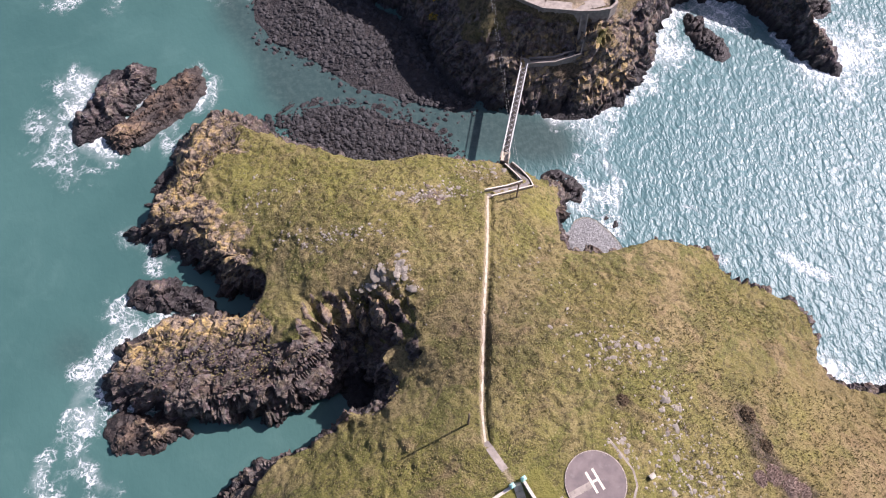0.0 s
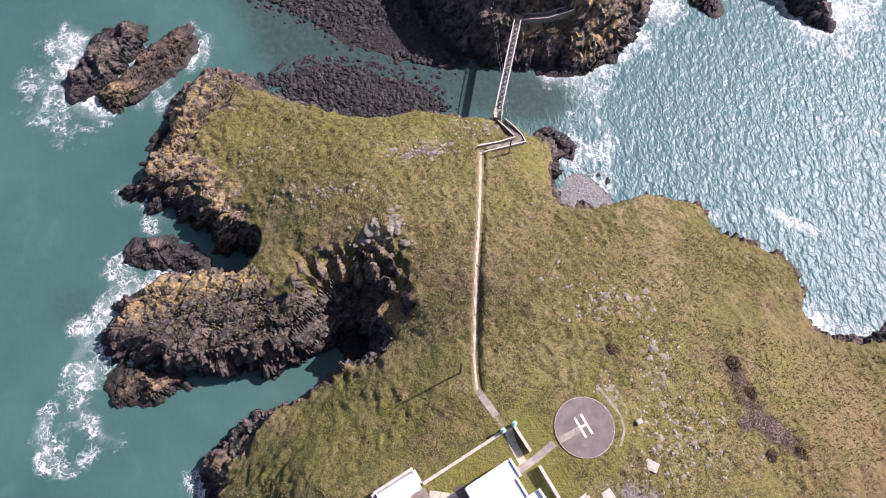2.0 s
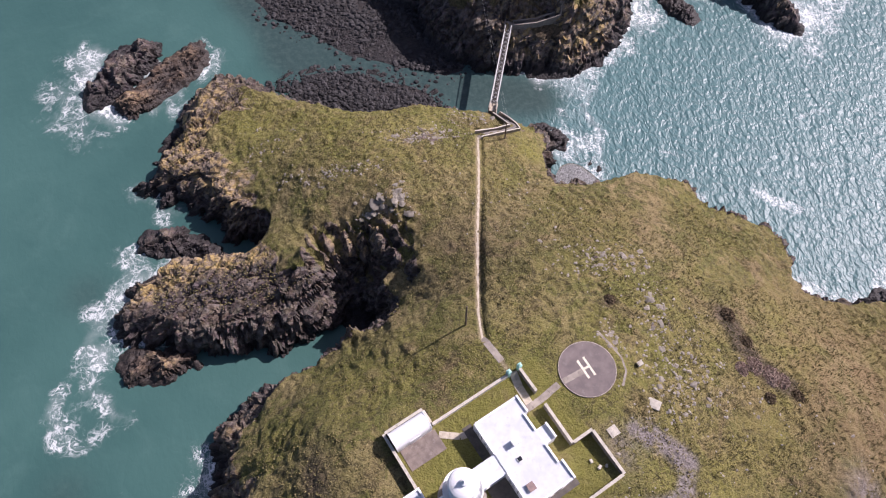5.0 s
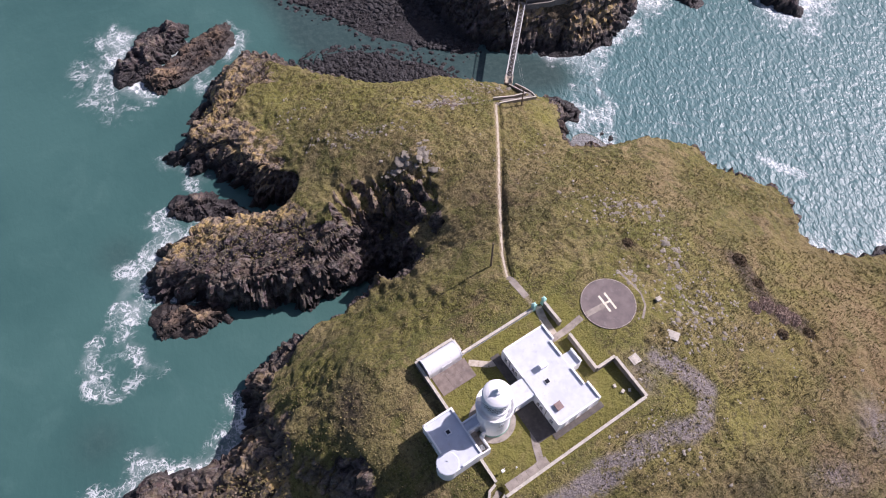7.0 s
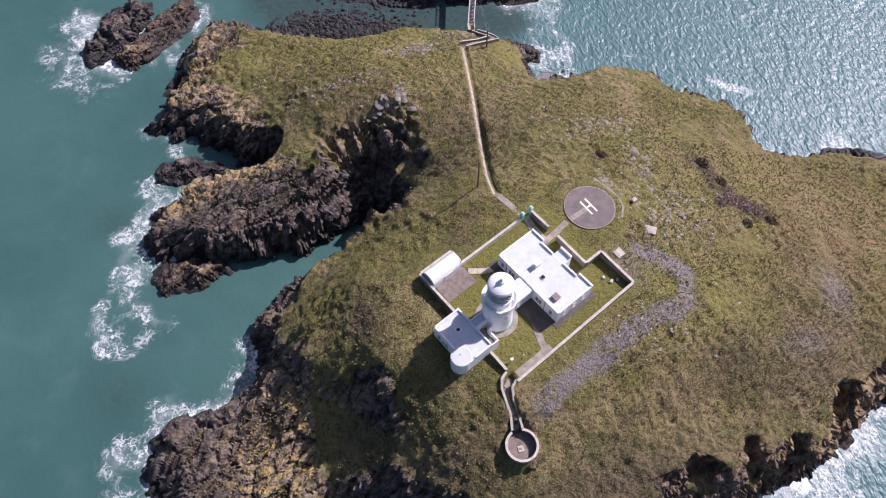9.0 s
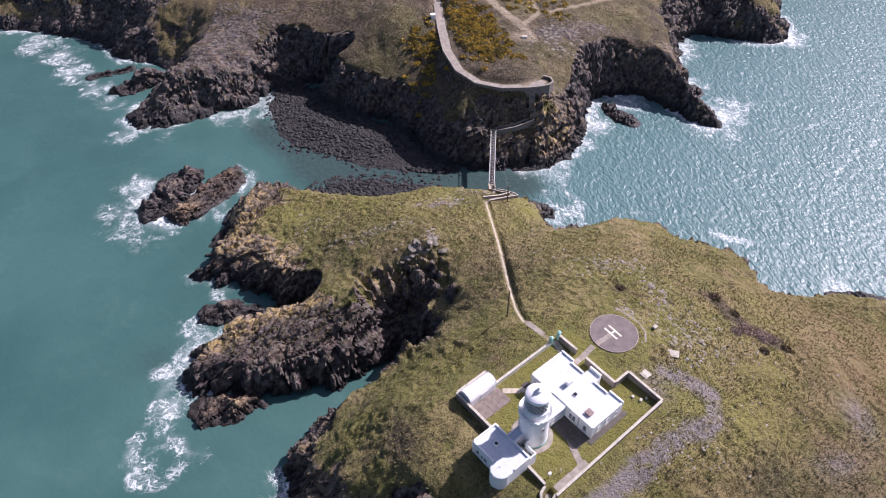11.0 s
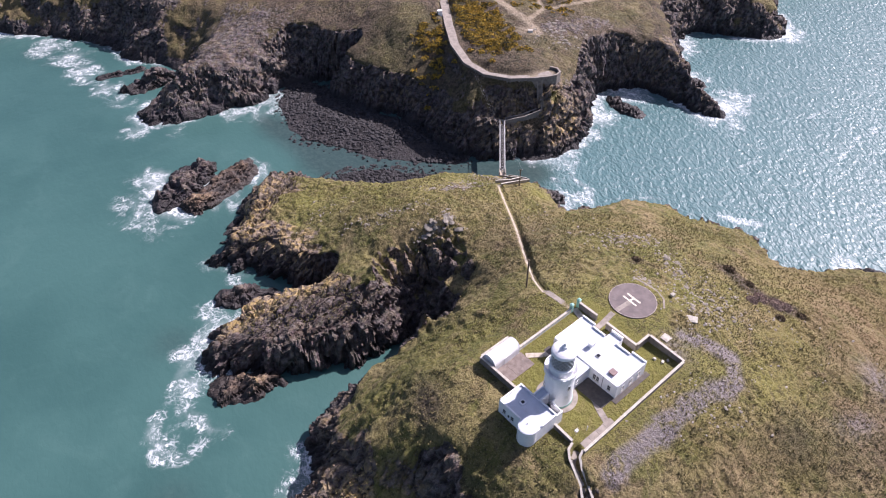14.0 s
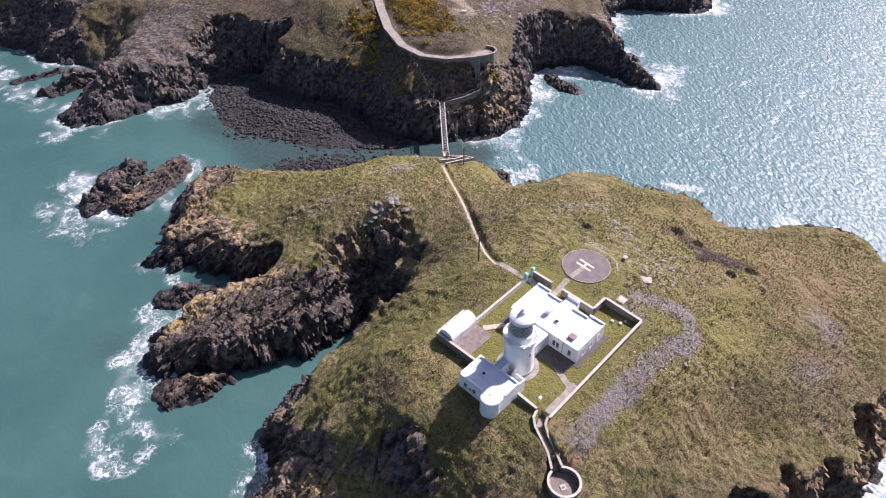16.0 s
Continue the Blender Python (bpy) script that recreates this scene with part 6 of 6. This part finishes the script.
def turf_stones():
    """Small weathered stones strewn through the turf, too many to tell apart."""
    rng = random.Random(31)
    low = []
    for k in range(6):
        bm = stone_mesh(90 + k, 0.5, 1)
        bm.verts.index_update()
        low.append(([v.co.copy() for v in bm.verts], [[v.index for v in f.verts] for f in bm.faces]))
        bm.free()
    areas = [(33, 37, 10, 6, 150), (41, 24, 4, 11, 130), (40, 8, 8, 8, 150), (-4, 80, 11, 3, 120), (-24, 69, 13, 3, 110), (-13, 57, 8, 4, 70), (46, 14, 8, 9, 90), (30, -14, 12, 6, 120), (60, 2, 18, 14, 90), (8, 88, 8, 4, 70), (30, 19, 3, 4, 40), (20, 56, 12, 14, 50), (-45, 86, 10, 9, 40)]
    xs = [(rng.gauss(cx, rx * 0.55), rng.gauss(cy, ry * 0.55)) for cx, cy, rx, ry, count in areas for _ in range(count)]
    x, y = np.array([[q[0] for q in xs]]), np.array([[q[1] for q in xs]])
    z = island_height(x, y)[0][0]
    e, n = yard_frame(x[0], y[0])
    free = ((np.abs(e - 10) > 17) | (np.abs(n - 1) > 15)) & (np.hypot(x[0] - PAD_AT[0], y[0] - PAD_AT[1]) > PAD_R + 0.4) & (near_line(PATH_LINE, x[0], y[0])[0] > 1.2)
    verts, faces = [], []
    for (px, py), pz, ok in zip(xs, z, free):
        if not ok:
            continue
        s = 0.11 + 0.30 * rng.random() ** 2
        pts, tris = low[rng.randrange(6)]
        m = pose(px, py, pz, rng.uniform(-15, 15), rng.uniform(-15, 15), rng.uniform(0, 360)) @ Matrix.Diagonal((s * rng.uniform(0.8, 1.6), s, s, 1))
        base = len(verts)
        verts += [m @ p for p in pts]
        faces += [[base + i for i in f] for f in tris]
    me = bpy.data.meshes.new("turf_stones")
    me.from_pydata(verts, [], faces)
    me.materials.append(TURF_STONE)
    tagged(new("turf_stones", me), "small pale stones strewn through the turf", "stones", kind="stuff")


TURF_STONE = plain("pale_turf_stone", (0.38, 0.345, 0.29), (0.24, 0.22, 0.185), 1.6, 0.88, (0.16, 0.145, 0.10), 4.0, 0.04)
turf_stones()


def beach_stones(count, singles):
    """Boulders along the strait: the large ones apart, the small ones as one heap."""
    rng = random.Random(11)
    kinds = [mesh_of(stone_mesh(40 + k, 0.7, 2), "boulder", BOULDER) for k in range(6)]
    low = []
    for k in range(8):
        bm = stone_mesh(60 + k, 0.7, 1)
        bm.verts.index_update()
        low.append(([v.co.copy() for v in bm.verts], [[v.index for v in f.verts] for f in bm.faces]))
        bm.free()
    verts, faces, big = [], [], []
    for area, low_x, high_x, low_y, high_y, number, climb in ((BEACH, -70, 16, 111, 192, round(count * 0.66), 0.09), (STRIP, -48, 8, 94, 123, round(count * 0.34), 0.06)):
        xs = np.array([rng.uniform(low_x, high_x) for _ in range(number * 12)])
        ys = np.array([rng.uniform(low_y, high_y) for _ in range(number * 12)])
        ds = inside_by(area, xs, ys) + 2.5 * layers(xs, ys, 8.0, 2, 97)
        picked = [k for k in range(len(xs)) if (ds[k] > 0 or (ds[k] > -4 and rng.random() < 0.25)) and (((xs[k] + 7) / 9) ** 2 + ((ys[k] - 127) / 4.5) ** 2 > 1 or rng.random() < 0.1)][:number]
        for k in picked:
            x, y, z0 = xs[k], ys[k], 0.1 + climb * ds[k]
            s = 0.15 + 0.9 * rng.random() ** 4.0
            if s > 0.60 and len(big) < singles:
                big.append((x, y, max(z0, 0) - 0.05, s, rng.uniform(0, 360), rng.randrange(6)))
                continue
            pts, tris = low[rng.randrange(8)]
            m = pose(x, y, max(z0, -0.1), rng.uniform(-20, 20), rng.uniform(-20, 20), rng.uniform(0, 360)) @ Matrix.Diagonal((s * rng.uniform(0.8, 1.3), s, s, 1))
            base = len(verts)
            verts += [m @ p for p in pts]
            faces += [[base + i for i in f] for f in tris]
    me = bpy.data.meshes.new("beach_boulders")
    me.from_pydata(verts, [], faces)
    me.materials.append(BOULDER_HEAP)
    tagged(new("beach_boulders", me), "heaped dark grey beach boulders along the strait", "boulders", kind="stuff")
    scatter_stones("boulder", big, kinds, "dark grey sea-worn beach boulder", "boulder", "beach boulders")


def heap_material():
    n = Nodes("heaped_boulders", 0.85)
    tone = n.mix((0.014, 0.014, 0.015), (0.060, 0.057, 0.058), n.island())
    tone = n.mix(tone, (0.2, 0.19, 0.175), n.math("MULTIPLY", n.ramp(n.noise(3.0, 4), 0.58, 0.75), 0.5))
    return n.done(tone, None, n.bump(n.noise(5.0, 3), 0.5, 0.08))


BOULDER_HEAP = heap_material()
beach_stones(11500, 240)


# ---- bushes, gorse and tussocks ----
def leaf_material(name, a, b, c=None, share=0.0):
    n = Nodes(name, 0.8)
    colour = n.mix(a, b, n.island())
    if c:
        colour = n.mix(colour, c, n.ramp(n.math("ADD", n.island(), n.math("MULTIPLY", n.math("SUBTRACT", n.noise(0.25, 3), 0.5), 1.4)), 1.0 - share, 1.02 - share))
    return n.done(colour)


HEATH_LEAF = leaf_material("dark_heath_leaves", (0.07, 0.05, 0.032), (0.15, 0.11, 0.06))
DRY_LEAF = leaf_material("dry_brown_twigs", (0.22, 0.16, 0.13), (0.36, 0.27, 0.21))
GORSE_LEAF = leaf_material("gorse_in_flower", (0.045, 0.05, 0.018), (0.11, 0.09, 0.035), (0.56, 0.36, 0.03), 0.42)
TUFT_LEAF = leaf_material("tussock_blades", (0.125, 0.118, 0.044), (0.27, 0.222, 0.105))


def leaves(count, radius, high, size, seed, bm=None, at=(0, 0, 0)):
    rng = random.Random(seed)
    verts, faces = [], []
    for _ in range(count):
        a, r = rng.uniform(0, 2 * math.pi), radius * math.sqrt(rng.random()) * rng.uniform(0.75, 1.1)
        top = high * max(0.15, 1 - (r / radius) ** 2) * rng.uniform(0.35, 1.05)
        p = Vector((at[0] + r * math.cos(a), at[1] + r * math.sin(a), at[2] + top))
        s = size * rng.uniform(0.5, 1.3)
        q = Euler((rng.uniform(-1, 1), rng.uniform(-1, 1), rng.uniform(0, 6.3))).to_matrix()
        base = len(verts)
        verts += [p + q @ Vector(c) * s for c in ((-0.5, -0.3, 0), (0.5, -0.3, 0.1), (0.35, 0.5, 0), (-0.3, 0.45, 0.15))]
        faces.append((base, base + 1, base + 2, base + 3))
    return verts, faces


def bush(x, y, radius, high, material, label, seed):
    top = thing("bush", pose(x, y, ground_at(x, y) - 0.05), label, "bush")
    stems = bmesh.new()
    rng = random.Random(seed)
    for _ in range(9):
        a, r = rng.uniform(0, 6.3), rng.uniform(0.2, 0.7) * radius
        rod(stems, (0.15 * math.cos(a), 0.15 * math.sin(a), -0.1), (r * math.cos(a), r * math.sin(a), high * 0.6), 0.03, 5)
    part("stems", stems, TIMBER, top)
    verts, faces = leaves(int(420 * radius * radius), radius, high, 0.3, seed)
    me = bpy.data.meshes.new("crown")
    me.from_pydata(verts, [], faces)
    me.materials.append(material)
    ob = new("crown", me)
    ob.parent = top


bush(32.0, 26.7, 1.15, 0.7, HEATH_LEAF, "low dark round bush in the turf", 1)
bush(57.4, 23.6, 1.9, 1.3, HEATH_LEAF, "dark dense bush on the east slope", 2)
bush(62.3, 10.0, 2.2, 0.8, DRY_LEAF, "dry brown bush on the east slope", 3)
bush(59.2, 12.2, 2.0, 0.6, DRY_LEAF, "dry brown bush on the east slope", 4)
bush(56.4, 11.6, 1.6, 0.5, DRY_LEAF, "low dry brown bush on the east slope", 6)
bush(64.6, 9.0, 1.7, 0.6, DRY_LEAF, "dry brown bush on the east slope", 7)
bush(60.8, 5.6, 1.3, 0.6, HEATH_LEAF, "low dark bush on the east slope", 8)
bush(67.0, 5.8, 1.5, 0.5, HEATH_LEAF, "low dark bush on the east slope", 9)
bush(59.6, 17.5, 1.4, 0.5, HEATH_LEAF, "low dark bush on the east slope", 5)


def stuff_field(name, makers, material, label, category):
    verts, faces = [], []
    for v, f in makers:
        base = len(verts)
        verts += v
        faces += [[base + i for i in q] for q in f]
    me = bpy.data.meshes.new(name)
    me.from_pydata(verts, [], faces)
    me.materials.append(material)
    return tagged(new(name, me), label, category, kind="stuff")


def gorse():
    rng = random.Random(21)
    beds = [(29, 169, 8, 15, 330), (26, 184, 6, 12, 80), (52, 192, 9, 9, 80), (7, 152, 6, 7, 30), (9, 168, 5, 10, 60), (64, 178, 7, 6, 20), (33, 150, 6, 6, 50)]
    xs, ys = [], []
    for cx, cy, rx, ry, count in beds:
        for _ in range(count):
            xs.append(rng.gauss(cx, rx * 0.6)), ys.append(rng.gauss(cy, ry * 0.6))
    x, y = np.array([xs]), np.array([ys])
    z = main_height(x, y)[0][0]
    off = near_line(ROAD_LINE, x, y)[0][0]
    lane = near_line([(34, 240), (37, 205), (41, 184), (47, 166), (49, 157)], x, y)[0][0]
    made = []
    for i in range(len(xs)):
        if off[i] > 2.6 and lane[i] > 2.6:
            r = rng.uniform(0.8, 1.9)
            made.append(leaves(int(58 * r * r), r, rng.uniform(0.5, 1.1), 0.36, 500 + i, at=(xs[i], ys[i], z[i] - 0.1)))
    stuff_field("gorse_scrub", made, GORSE_LEAF, "gorse scrub in yellow flower on the mainland slope", "gorse")


gorse()


def tussocks(count):
    """Tufts of long grass over the island's turf."""
    rng = np.random.default_rng(5)
    x, y = rng.uniform(-70, 118, count * 3), rng.uniform(-50, 112, count * 3)
    keep = inside_by(ISLAND, x, y) > 7
    e, n = yard_frame(x, y)
    keep &= (np.abs(e - 10) > 17.5) | (np.abs(n - 1) > 15.5)
    keep &= np.hypot(x - PAD_AT[0], y - PAD_AT[1]) > PAD_R + 0.5
    keep &= near_line(PATH_LINE + STEPS, x, y)[0] > 1.1
    keep &= np.hypot(x - RING[0], y - RING[1]) > RING[2] + 0.4
    keep &= layers(x, y, 12.0, 3, 77) > -0.25
    x, y = x[keep][:count], y[keep][:count]
    z = island_height(x[None], y[None])[0][0]
    gx = (island_height(x[None] + 0.4, y[None])[0][0] - z) / 0.4
    gy = (island_height(x[None], y[None] + 0.4)[0][0] - z) / 0.4
    ok = np.hypot(gx, gy) < 0.95
    x, y, z = x[ok], y[ok], z[ok]
    verts, faces = [], []
    for i in range(len(x)):
        r = rng.uniform(0.14, 0.34)
        lean = rng.uniform(-0.25, 0.25, 2)
        for k in range(5):
            a = rng.uniform(0, 6.283)
            c, s = math.cos(a), math.sin(a)
            base = len(verts)
            verts += [(x[i] - 0.10 * s, y[i] + 0.10 * c, z[i] - 0.08), (x[i] + 0.10 * s, y[i] - 0.10 * c, z[i] - 0.08), (x[i] + r * c + lean[0] * 0.4, y[i] + r * s + lean[1] * 0.4, z[i] + rng.uniform(0.18, 0.42))]
            faces.append((base, base + 1, base + 2))
    me = bpy.data.meshes.new("grass_tussocks")
    me.from_pydata(verts, [], faces)
    me.materials.append(TUFT_LEAF)
    tagged(new("grass_tussocks", me), "tufts of coarse yellow-green grass", "grass", kind="stuff")


tussocks(24000)
